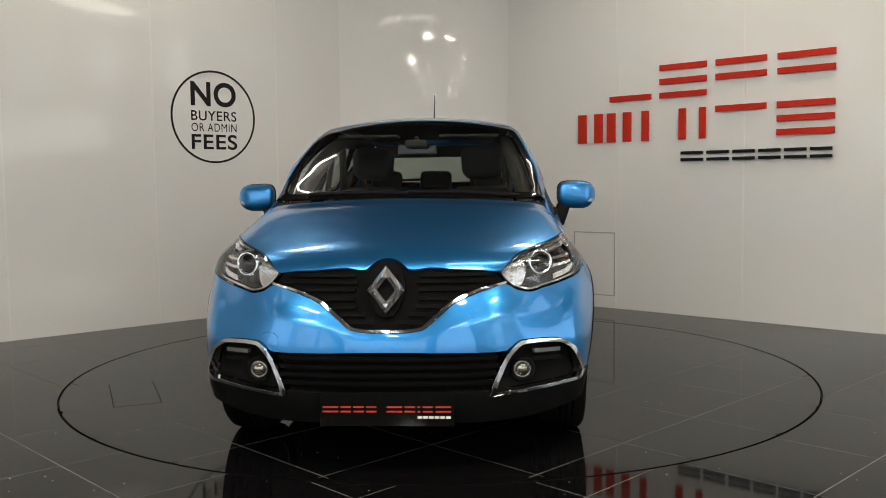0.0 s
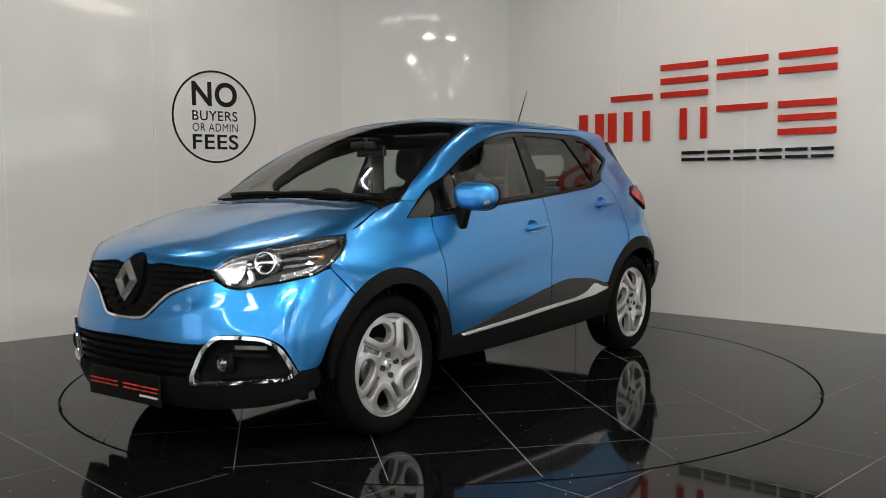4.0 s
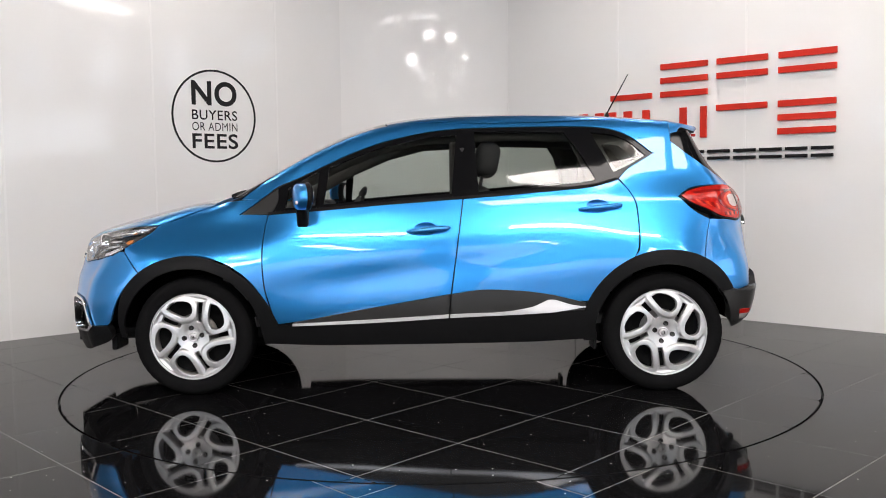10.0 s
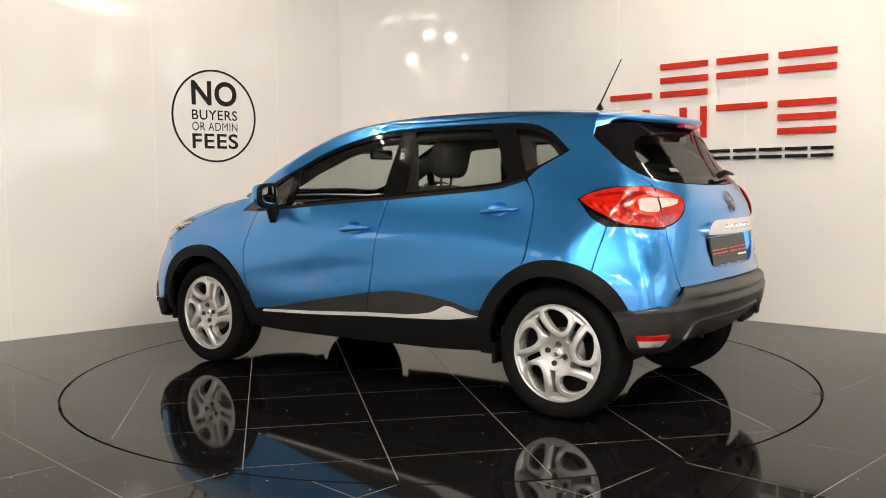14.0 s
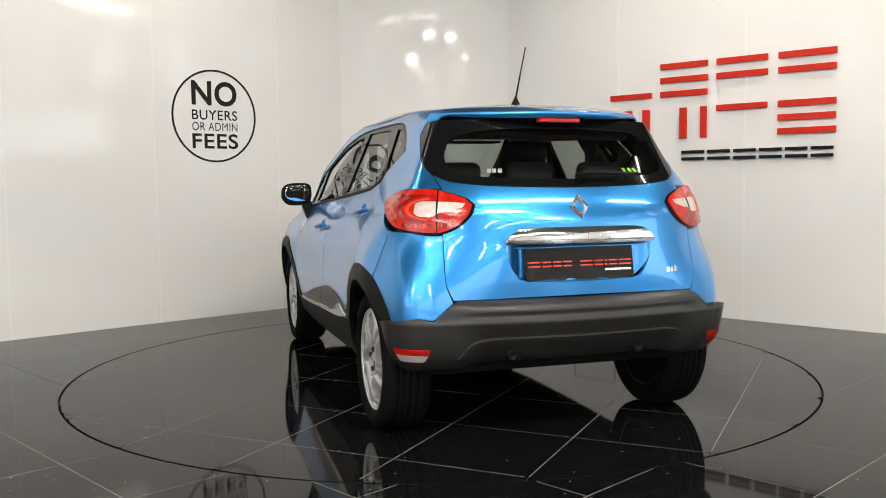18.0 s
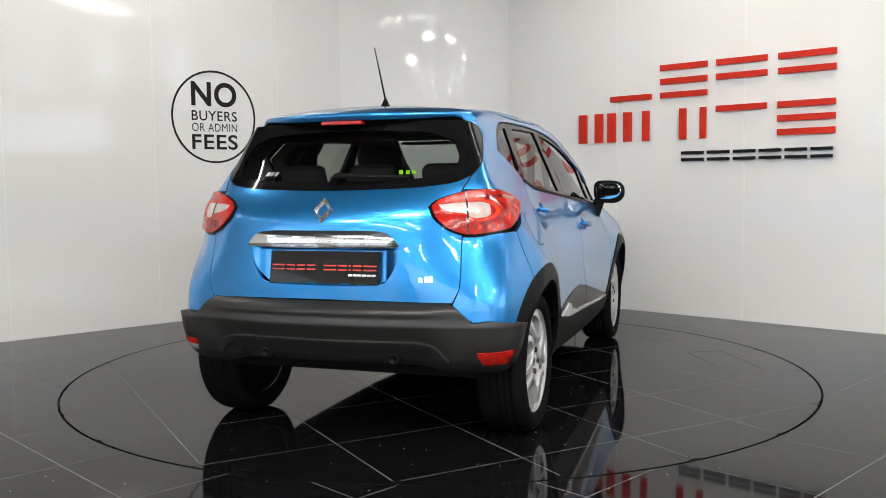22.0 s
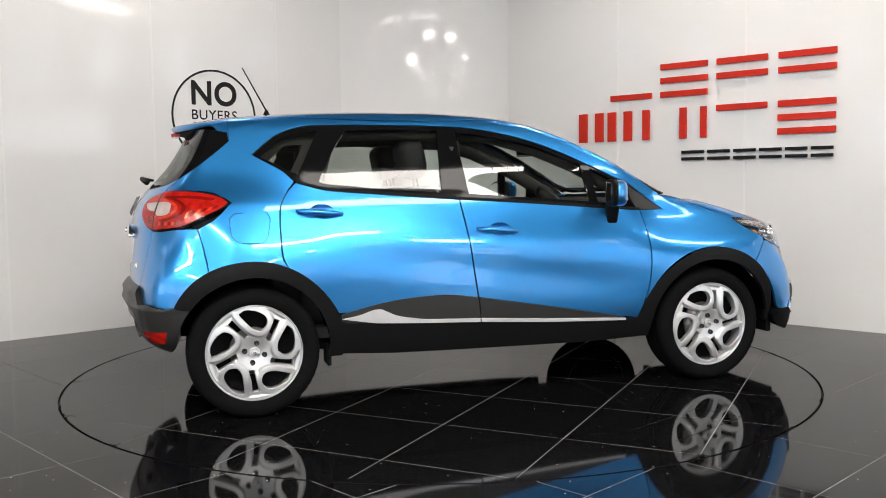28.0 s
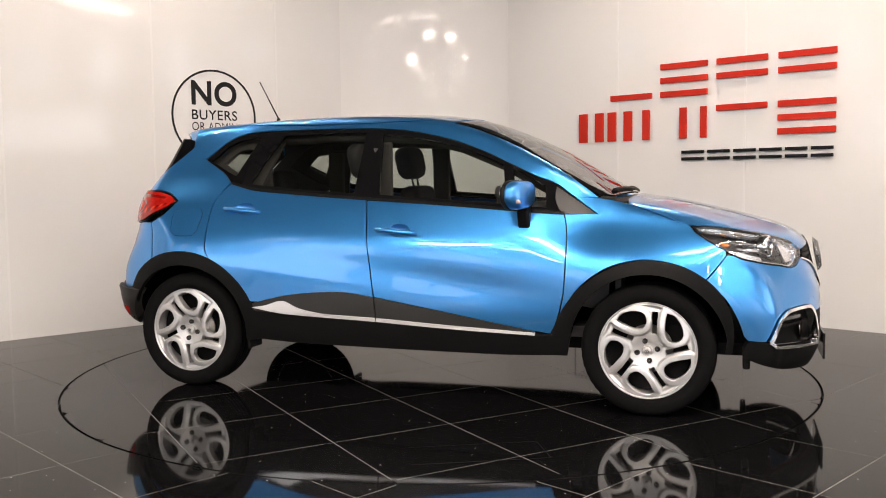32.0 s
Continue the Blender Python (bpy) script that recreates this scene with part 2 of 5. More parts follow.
nose = spl((0.15, 2.055), (0.25, 2.115), (0.32, 2.143), (0.45, 2.152), (0.54, 2.15), (0.6, 2.139), (0.67, 2.119), (0.75, 2.097), (0.85, 2.068), (0.92, 2.02), (1.0, 1.92))
nose_round = spl((0, 0), (0.1, 0.002), (0.26, 0.014), (0.45, 0.059), (0.6, 0.138), (0.7, 0.212), (0.78, 0.278), (0.87, 0.47))
tail = spl((0.2, -1.8), (0.3, -1.862), (0.4, -1.897), (0.55, -1.912), (0.65, -1.908), (0.75, -1.908), (0.9, -1.896), (1.05, -1.868),
           (1.15, -1.802), (1.25, -1.712), (1.42, -1.602), (1.55, -1.53))
tail_round = spl((0, 0), (0.1, 0.003), (0.3, 0.02), (0.47, 0.045), (0.6, 0.072), (0.7, 0.102), (0.78, 0.155), (0.88, 0.38))


def half_width(x, z):
    w = plan(x) + lean(z)
    w = w + 0.046 * np.exp(-((x - 1.303) / 0.36) ** 2) * np.exp(-((z - 0.62) / 0.2) ** 2)
    w = w + 0.026 * np.exp(-((x + 1.43) / 0.38) ** 2) * np.exp(-((z - 0.70) / 0.22) ** 2)
    up = np.clip((z - 1.05) / 0.2, 0, 1)
    w = w - up * up * (3 - 2 * up) * (0.026 * np.clip((-1.0 - x) / 0.4, 0, 1) - 0.012 * np.clip((x + 0.2) / 0.4, 0, 1))
    fx, fz = np.clip((x - 0.7) / 0.35, 0, 1), np.clip((z - 0.74) / 0.24, 0, 1)
    w = w - 0.05 * fx * fx * (3 - 2 * fx) * fz * fz * (3 - 2 * fz)
    scoop = np.exp(-((z - (0.70 - 0.12 * x)) / 0.085) ** 2) * np.exp(-((x + 0.12) / 0.72) ** 4)
    return w - 0.012 * scoop


def body(p):
    """How far a point lies outside the car's skin; below zero inside."""
    x, y, z = p[..., 0], np.abs(p[..., 1]), p[..., 2]
    zf, zr = np.clip((z - 0.52) / 0.34, 0, 1), np.clip((z - 0.63) / 0.34, 0, 1)
    front = nose_round(y) + 0.065 * zf * zf * (3 - 2 * zf) * (y / 0.76) ** 4
    rear = tail_round(y) + 0.07 * zr * zr * (3 - 2 * zr) * (y / 0.66) ** 4.5
    s = np.stack([y - half_width(x, z), z - (top_line(x) - crown(x) * y * y), x - (nose(z) - front), (tail(z) + rear) - x])
    soft = np.clip((x - 1.05) / 0.25, 0, 1) * np.clip((z - 0.8) / 0.12, 0, 1)
    k = 0.012 + 0.02 * soft + 0.008 * np.clip((-1.35 - x) / 0.35, 0, 1)
    m = s.max(0)
    return m + k * np.log(np.exp((s - m) / k).sum(0))


def meet(start, way, far=1.6, near=0.0):
    """Where rays from inside leave the skin."""
    lo, hi = np.full(len(start), near), np.full(len(start), far)
    for _ in range(40):
        mid = (lo + hi) / 2
        inside = body(start + way * mid[:, None]) < 0
        lo, hi = np.where(inside, mid, lo), np.where(inside, hi, mid)
    return start + way * ((lo + hi) / 2)[:, None]


def skin_normal(p):
    e = 0.004
    g = np.stack([body(p + d) - body(p - d) for d in np.eye(3) * e], -1)
    return g / np.linalg.norm(g, axis=1, keepdims=True)


def rays(kind, a, b):
    """Rays of one way of unrolling the skin: side (x, z), top (x, y), rail (x, degrees up from level),
    nose and tail (degrees round an upright axis, z)."""
    z0 = np.zeros_like(a)
    if kind == "side":
        return np.stack([a, z0, b], 1), np.stack([z0, z0 + 1, z0], 1)
    if kind == "top":
        return np.stack([a, b, z0 + 0.7], 1), np.stack([z0, z0, z0 + 1], 1)
    if kind == "rail":
        v = np.radians(b)
        return np.stack([a, z0, z0 + 0.95], 1), np.stack([z0, np.cos(v), np.sin(v)], 1)
    u = np.radians(a)
    s = 1 if kind == "nose" else -1
    return np.stack([z0 + 0.9 * s, z0, b], 1), np.stack([s * np.cos(u), np.sin(u), z0], 1)


# ---- room ----
R_DISC = 2.238
WALL_TOP = 3.05


def prism(name, rings2d, z0, z1, material, parent=None, step=5.0, inset=0.0, label=""):
    """A flat slab from an outline in plan."""
    vs, tris = fill(rings2d, step)
    n = len(vs)
    verts = [(x, y, z1) for x, y in vs] + [(x, y, z0) for x, y in vs]
    faces = []
    cnt = {}
    for t in tris:
        a, b, c = (int(i) for i in t)
        if (vs[b][0] - vs[a][0]) * (vs[c][1] - vs[a][1]) - (vs[b][1] - vs[a][1]) * (vs[c][0] - vs[a][0]) < 0:
            b, c = c, b
        faces.append((a, b, c))
        for e in ((a, b), (b, c), (c, a)):
            cnt[e] = 1
    for a, b in list(cnt):
        if (b, a) not in cnt:
            faces.append((b, a, a + n, b + n))
    me = bpy.data.meshes.new(name)
    me.from_pydata(verts, [], faces)
    return part_me(name, me, material, parent, label, smooth=False)


def circle(r, n=160):
    return np.array([(r * math.cos(2 * math.pi * i / n), r * math.sin(2 * math.pi * i / n)) for i in range(n)])


def tiles(parent, angle, off_u, off_v, keep, clip, size=0.606, joint=0.004):
    """Square floor tiles on a turned grid, kept and clipped by two functions of their plan."""
    c, s = math.cos(radians(angle)), math.sin(radians(angle))
    full = None
    for i in range(-16, 17):
        for j in range(-16, 17):
            u, v = off_u + i * size, off_v + j * size
            q = np.array([(u + joint / 2, v + joint / 2), (u + size - joint / 2, v + joint / 2),
                          (u + size - joint / 2, v + size - joint / 2), (u + joint / 2, v + size - joint / 2)])
            q = np.stack([c * q[:, 0] - s * q[:, 1], s * q[:, 0] + c * q[:, 1]], 1)
            m = q.mean(0)
            if not keep(m):
                continue
            rings = clip(q)
            if rings is None:
                if full is None:
                    bm = bmesh.new()
                    h = (size - joint) / 2
                    box(bm, -h, -h, -0.009, h, h, 0)
                    bmesh.ops.bevel(bm, geom=[e for e in bm.edges if all(abs(w.co.z) < 1e-6 for w in e.verts)], offset=0.0004, segments=1, affect="EDGES")
                    ob = part("tile", bm, TILE, parent, smooth=False)
                    full = ob.data
                else:
                    ob = new("tile", full)
                    ob.parent = parent
                ob.location = (m[0], m[1], 0)
                ob.rotation_euler = (0, 0, radians(angle))
            elif rings:
                prism("tile", rings, -0.009, 0, TILE, parent)


def clip_out(q):
    r = np.hypot(q[:, 0], q[:, 1])
    ring = circle(R_DISC + 0.006, 240)
    if (r < R_DISC).all():
        return []
    if not inside(q, ring[:, 0], ring[:, 1]).any() and r.min() > R_DISC:
        return None
    return minus_disc(q)


def minus_disc(q):
    """The part of a tile outside the turntable, as one outline."""
    rr = R_DISC + 0.006
    d = soften(q, 0.02, 1)
    out = np.hypot(d[:, 0], d[:, 1]) > rr
    n = len(d)
    if not out.any():
        return []
    if out.all():
        return None
    k = next(i for i in range(n) if out[i] and not out[i - 1])
    run = [d[(k + i) % n] for i in range(n)]
    flag = [out[(k + i) % n] for i in range(n)]
    last = next(i for i in range(n) if not flag[i]) - 1
    keep = run[:last + 1]
    a1, a0 = math.atan2(keep[-1][1], keep[-1][0]), math.atan2(keep[0][1], keep[0][0])
    da = (a0 - a1 + math.pi) % (2 * math.pi) - math.pi
    arc = [np.array((rr * math.cos(a1 + da * i / 16), rr * math.sin(a1 + da * i / 16))) for i in range(17)]
    return [np.array(keep + arc)]


def clip_in(q):
    rr = R_DISC - 0.006
    d = soften(q, 0.02, 1)
    ins = np.hypot(d[:, 0], d[:, 1]) < rr
    n = len(d)
    if ins.all():
        return None
    if not ins.any():
        return []
    k = next(i for i in range(n) if ins[i] and not ins[i - 1])
    run = [d[(k + i) % n] for i in range(n)]
    flag = [ins[(k + i) % n] for i in range(n)]
    last = next(i for i in range(n) if not flag[i]) - 1
    keep = run[:last + 1]
    if len(keep) < 3:
        return []
    a1, a0 = math.atan2(keep[-1][1], keep[-1][0]), math.atan2(keep[0][1], keep[0][0])
    da = (a0 - a1 + math.pi) % (2 * math.pi) - math.pi
    arc = [np.array((rr * math.cos(a1 + da * i / 16), rr * math.sin(a1 + da * i / 16))) for i in range(1, 16)]
    return [np.array(keep + arc)]


# The two walls of the display stand, square to one another, with a rounded corner between.
LN, LK = Vector((-0.6631, 0.7485, 0)), 3.048
RN, RK = Vector((0.6699, 0.7424, 0)), 2.9855
LD, RD = Vector((0.7485, 0.6631, 0)), Vector((0.7424, -0.6699, 0))


def wall_frame(n, k, d):
    """Wall space to world: x along the wall to the camera's right, y into the wall, z up."""
    m = Matrix.Identity(4)
    m.col[0][:3], m.col[1][:3], m.col[2][:3] = d, n, (0, 0, 1)
    m.translation = n * k
    return m


ML, MR = wall_frame(LN, LK, LD), wall_frame(RN, RK, RD)


def flat_wall(name, m, cuts, label):
    """Upright panels side by side, with narrow joint strips."""
    root = new(name)
    root.matrix_world = m
    tagged(root, label, "wall", kind="structure")
    for a, b in zip(cuts, cuts[1:]):
        box_part("panel", (a + 0.004 * (a != cuts[0]), 0, 0), (b - 0.004 * (b != cuts[-1]), 0.03, WALL_TOP), WALL, root, 0.0015)
    for a in cuts[1:-1] + ([cuts[0]] if name == "wall_right" else []):
        box_part("joint_strip", (a - 0.009, -0.0025, 0), (a + 0.009, 0.02, WALL_TOP), SEAM, root, 0.001)
    return root


W = 1.195
left0 = Vector((-2.418, 1.99, 0)).dot(LD)
right0 = Vector((1.627, 2.553, 0)).dot(RD)
left_end, right_end = left0 + W * 1.607, right0 - W * 1.05
flat_wall("wall_left", ML, [left0 + W * i for i in range(-4, 2)] + [left_end], "glossy white wall of tall upright panels")
flat_wall("wall_right", MR, [right_end] + [right0 + W * i for i in range(0, 6)], "glossy white wall of tall upright panels")
# rounded corner
pa, pb = LN * LK + LD * left_end, RN * RK + RD * right_end
corner = Vector(((LK * RN.y - RK * LN.y) / (LN.x * RN.y - LN.y * RN.x), (LN.x * RK - RN.x * LK) / (LN.x * RN.y - LN.y * RN.x), 0))
bm = bmesh.new()
rows = []
for i in range(73):
    s = i / 72
    a = s * math.pi / 2
    p = corner + (pa - corner) * (1 - math.sin(a)) + (pb - corner) * (1 - math.cos(a))
    t = (corner - pa) * math.cos(a) + (pb - corner) * math.sin(a)
    n = Vector((-t.y, t.x, 0)).normalized() * 0.03
    rows.append([bm.verts.new(q) for q in (p, p + n, p + n + Vector((0, 0, WALL_TOP)), p + Vector((0, 0, WALL_TOP)))])
for a, b in zip(rows, rows[1:]):
    for k in range(4):
        bm.faces.new((a[k], b[k], b[(k + 1) % 4], a[(k + 1) % 4]))
bmesh.ops.recalc_face_normals(bm, faces=bm.faces)
bend = part("wall_corner", bm, WALL_BENT_LIGHTENED, smooth=False)
tagged(bend, "glossy white rounded corner panel", "wall", kind="structure")

# floor
floor = new("floor")
tagged(floor, "black polished floor tiles with thin pale joints", "floor", kind="structure")
prism("floor_bed", [np.array([(-7, -19.2), (7, -19.2), (7, 5.2), (-7, 5.2)], float), circle(R_DISC + 0.0078, 160)], -0.05, -0.0004, GROUT, floor)


def in_stand(m):
    return (m[0] * LN.x + m[1] * LN.y < LK + 0.45 and m[0] * RN.x + m[1] * RN.y < RK + 0.45 and m[1] > -4.75 and abs(m[0]) < 6.6)


tiles(floor, 44.3, -0.076, -0.269, in_stand, clip_out)
prism("rest_of_floor", [np.array([(-7, -19.2), (7, -19.2), (7, -4.33), (-7, -4.33)], float)], -0.01, 0.0004, TILE, floor)

disc = new("turntable")
tagged(disc, "round turntable tiled in polished black flush with the floor", "turntable")
prism("disc_bed", [circle(R_DISC - 0.05)], -0.05, -0.0004, GROUT, disc)
prism("disc_edge", [circle(R_DISC - 0.006), circle(R_DISC - 0.05)], -0.05, -0.003, DARK, disc)
tiles(disc, 47.4, -0.025, 0.0, lambda m: True, clip_in)
prism("pit", [circle(R_DISC + 0.05)], -0.12, -0.06, DARK, floor)

# joints of an access cover let into the turntable
cover = [Vector((0.504, -1.937)), Vector((1.04, -1.68)), Vector((0.93, -1.462)), Vector((0.41, -1.71))]
for a, b in zip(cover, cover[1:]):
    n = (b - a).orthogonal().normalized() * 0.0018
    prism("cover_joint", [np.array([a - n, b - n, b + n, a + n])], -0.001, 0.0005, DARK, disc)

# thin near-black ring, drawn in for the shaded gap round the turntable
bm = lathe(bmesh.new(), [(R_DISC + 0.006, -0.02), (R_DISC + 0.006, 0.0006), (R_DISC + 0.0078, 0.0006), (R_DISC + 0.0078, -0.02)], 160, "z")
part("gap_edge_dark", bm, DARK, floor, smooth=False)

# showroom shell round the stand, out of view; wall tones set to shape reflections
CEIL = 4.2
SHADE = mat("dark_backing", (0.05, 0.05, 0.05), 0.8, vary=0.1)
PLAIN = mat("showroom_paint", (0.6, 0.59, 0.57), 0.6, vary=0.05)


def side_wall(name, x, first, windows):
    """A long showroom wall with tall glazed openings."""
    side = new(name)
    tagged(side, "plain showroom wall with tall windows", "wall", kind="structure")
    x0, x1 = (x - 0.2, x) if x < 0 else (x, x + 0.2)
    ys = [-19.2] + [q for w in sorted(windows) for q in w] + [5.2]
    for k in range(0, len(ys), 2):
        box_part("pier", (x0, ys[k], 0), (x1, ys[k + 1], 3.1), PLAIN, side)
    box_part("upper_wall", (x0, -19.2, 3.1), (x1, -6.6, CEIL), PLAIN, side)
    box_part("upper_wall", (x0, 2.4, 3.1), (x1, 5.2, CEIL), PLAIN, side)
    box_part("upper_wall", (x0, -6.6, 3.95), (x1, 2.4, CEIL), PLAIN, side)
    for i in range(6):
        box_part("upper_pier", (x0, -6.0 + 1.5 * i, 3.1), (x1, -5.1 + 1.5 * i, 3.95), PLAIN, side)
        box_part("upper_pane", ((x0 + x1) / 2 - 0.004, -6.6 + 1.5 * i, 3.1), ((x0 + x1) / 2 + 0.004, -6.0 + 1.5 * i, 3.95), CLEAR, side).visible_shadow = False
    for n, (y0, y1) in enumerate(windows):
        box_part("sill_wall", (x0, y0, 0), (x1, y1, 0.35), PLAIN, side)
        box_part("head_wall", (x0, y0, 2.7), (x1, y1, 3.1), PLAIN, side)
        win = new("window_%d" % (n + first))
        win.location = ((x0 + x1) / 2, (y0 + y1) / 2, 0.35)
        tagged(win, "tall unseen showroom window in a white frame", "window", kind="structure")
        h = (y1 - y0) / 2
        for lo, hi in (((-0.04, -h, 0), (0.04, -h + 0.06, 2.35)), ((-0.04, h - 0.06, 0), (0.04, h, 2.35)), ((-0.04, -0.03, 0.06), (0.04, 0.03, 2.29)), ((-0.04, -h + 0.06, 0), (0.04, h - 0.06, 0.06)), ((-0.04, -h + 0.06, 2.29), (0.04, h - 0.06, 2.35))):
            box_part("frame_bar", lo, hi, SEAM, win)
        for a, b in ((-h + 0.06, -0.03), (0.03, h - 0.06)):
            box_part("pane", (-0.004, a, 0.06), (0.004, b, 2.29), CLEAR, win).visible_shadow = False


side_wall("wall_side_a", -7, 1, ((-8.4, -5.0), (-12.6, -9.6), (-17.0, -13.2)))
# Tall windows on this side are added, unseen, to brighten the car's doors.
side_wall("wall_side_b", 7, 4, ((-6.6, -3.2), (-12.2, -9.4)))
for nm, lo, hi in (("wall_far", (-7.2, 5.2, 0), (7.2, 5.4, CEIL)),):
    tagged(box_part(nm, lo, hi, SHADE), "plain dark showroom wall", "wall", kind="structure")
tagged(box_part("ceiling", (-7.2, -19.4, CEIL), (7.2, 5.4, CEIL + 0.1), mat("ceiling_paint", (0.09, 0.09, 0.09), 0.8, vary=0.05)), "plain dark showroom ceiling", "ceiling", kind="structure")

# Glazing behind the camera, added out of view to brighten the car's front.
back = new("wall_back")
tagged(back, "dark showroom wall with a broad glazed front", "wall", kind="structure")
box_part("pier", (-7.2, -19.4, 0), (-6.2, -19.2, CEIL), SHADE, back)
box_part("pier", (-0.5, -19.4, 0), (0.5, -19.2, CEIL), SHADE, back)
box_part("pier", (6.2, -19.4, 0), (7.2, -19.2, CEIL), SHADE, back)
for k, x in enumerate((-6.2, 0.5)):
    box_part("head_wall", (x, -19.4, 3.3), (x + 5.7, -19.2, CEIL), SHADE, back)
    win = new("window_%d" % (k + 6))
    win.location = (x + 2.85, -19.3, 0)
    tagged(win, "broad unseen showroom shopfront window in a white frame", "window", kind="structure")
    for u in (-2.85, -0.95, 0.89, 2.79):
        box_part("frame_bar", (u, -0.04, 0), (u + 0.06, 0.04, 3.3), SEAM, win)
    for u in (-2.79, -0.89, 0.95):
        box_part("frame_bar", (u, -0.04, 0), (u + 1.84, 0.04, 0.12), SEAM, win)
        box_part("pane", (u, -0.004, 0.12), (u + 1.84, 0.004, 3.3), CLEAR, win).visible_shadow = False


# lamps
def strip_light(x0, y0, x1, y1, w=0.1, glow=LAMP):
    ln = math.hypot(x1 - x0, y1 - y0)
    root = new("strip_light")
    root.location = ((x0 + x1) / 2, (y0 + y1) / 2, CEIL)
    root.rotation_euler = (0, 0, math.atan2(y1 - y0, x1 - x0))
    tagged(root, "unseen white ceiling strip light", "lamp", group="ceiling strip lights")
    box_part("housing", (-ln / 2, -w * 0.7, -0.058), (ln / 2, w * 0.7, 0), SEAM, root, 0.005)
    box_part("tube", (-ln / 2 + 0.02, -w / 2, -0.09), (ln / 2 - 0.02, w / 2, -0.059), glow, root, 0.004)


for x, y, turn in ((-4.7, -7.6, 0), (-1.3, -5.6, 8), (1.5, -5.1, 0), (4.8, -7.8, -6)):
    c, s = 0.75 * math.cos(radians(turn)), 0.75 * math.sin(radians(turn))
    strip_light(x - c, y - s, x + c, y + s, 0.14)
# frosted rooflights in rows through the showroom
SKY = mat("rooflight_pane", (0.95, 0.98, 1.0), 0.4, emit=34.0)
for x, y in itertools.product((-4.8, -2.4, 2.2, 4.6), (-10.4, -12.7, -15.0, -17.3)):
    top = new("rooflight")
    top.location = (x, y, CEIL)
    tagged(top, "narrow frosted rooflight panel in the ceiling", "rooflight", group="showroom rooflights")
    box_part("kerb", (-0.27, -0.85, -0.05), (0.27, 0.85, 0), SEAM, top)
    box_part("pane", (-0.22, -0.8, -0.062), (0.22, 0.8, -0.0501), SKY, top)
# a broad panel light across the front of the turntable
PANEL_LAMP = mat("panel_lamp", (1.0, 0.975, 0.95), 0.5, emit=15.0)
strip_light(0.4, -3.6, 2.7, -2.75, 0.34, PANEL_LAMP)
strip_light(3.4, -2.5, 5.2, -1.85, 0.34, PANEL_LAMP)

# a row of narrow lamps added out of view to brighten each wall of the stand
for n, k, d, way in ((LN, LK, LD, -1), (RN, RK, RD, 1)):
    for s in (0.0, 2.1):
        a, b = n * (k - 0.95) + d * (way * s), n * (k - 0.95) + d * (way * (s + 1.2))
        strip_light(a.x, a.y, b.x, b.y, 0.009 if way < 0 else 0.02)

# sign of raised bars
def bars(root, x0, x1, z0, z1, n, thick, deep, material):
    for i in range(n):
        z = z0 + (z1 - z0 - thick) * i / (n - 1)
        box_part("bar", (x0, -deep, z), (x1, -0.008, z + thick), material, root, 0.002)


def wall_s(x, y):
    return Vector((x, y, 0)).dot(RD)


sign = new("wall_sign")
sign.matrix_world = MR
tagged(sign, "raised wall sign of red and black bars", "sign")


def sx(px):
    """Along the right wall from the eye's bearing."""
    v = Vector(((px - 784) / 1585.1, 1, 0))
    v.rotate(Euler((0, 0, radians(-0.2125))))
    e = Vector((EYE[0], EYE[1], 0))
    return (e + v * ((RK - RN.dot(e)) / RN.dot(v))).dot(RD)


def lying(a, b, *levels):
    for z in levels:
        box_part("bar", (sx(a), -0.03, z), (sx(b), -0.008, z + 0.05), RED, sign, 0.002)


def upright(a, b, z0, z1):
    box_part("bar", (sx(a), -0.03, z0), (sx(b), -0.008, z1), RED, sign, 0.002)


lying(1083, 1155, 1.885)
lying(1170, 1252, 1.885, 2.004, 2.122)
lying(1268, 1357, 2.004, 2.122)
lying(1376, 1478, 2.004, 2.122)
for a, b in ((1028, 1042), (1056, 1070), (1078, 1092), (1106, 1120), (1139, 1151), (1204, 1216), (1240, 1251)):
    upright(a, b, 1.524, 1.788)
lying(1268, 1357, 1.74)
lying(1376, 1478, 1.522, 1.631, 1.74)
for i in range(6):
    a = 1208 + i * 45.5
    bars(sign, sx(a), sx(a + 39), 1.336, 1.42, 2, 0.026, 0.03, BLACK_SIGN)


def text_mesh(words, size, thick=0.002, bold=0.0, spacing=1.0):
    cu = bpy.data.curves.new("words", "FONT")
    cu.body, cu.size, cu.extrude, cu.offset, cu.space_character = words, size, thick, bold, spacing
    cu.align_x = "CENTER"
    ob = bpy.data.objects.new("words", cu)
    me = bpy.data.meshes.new_from_object(ob)
    bpy.data.objects.remove(ob)
    return me


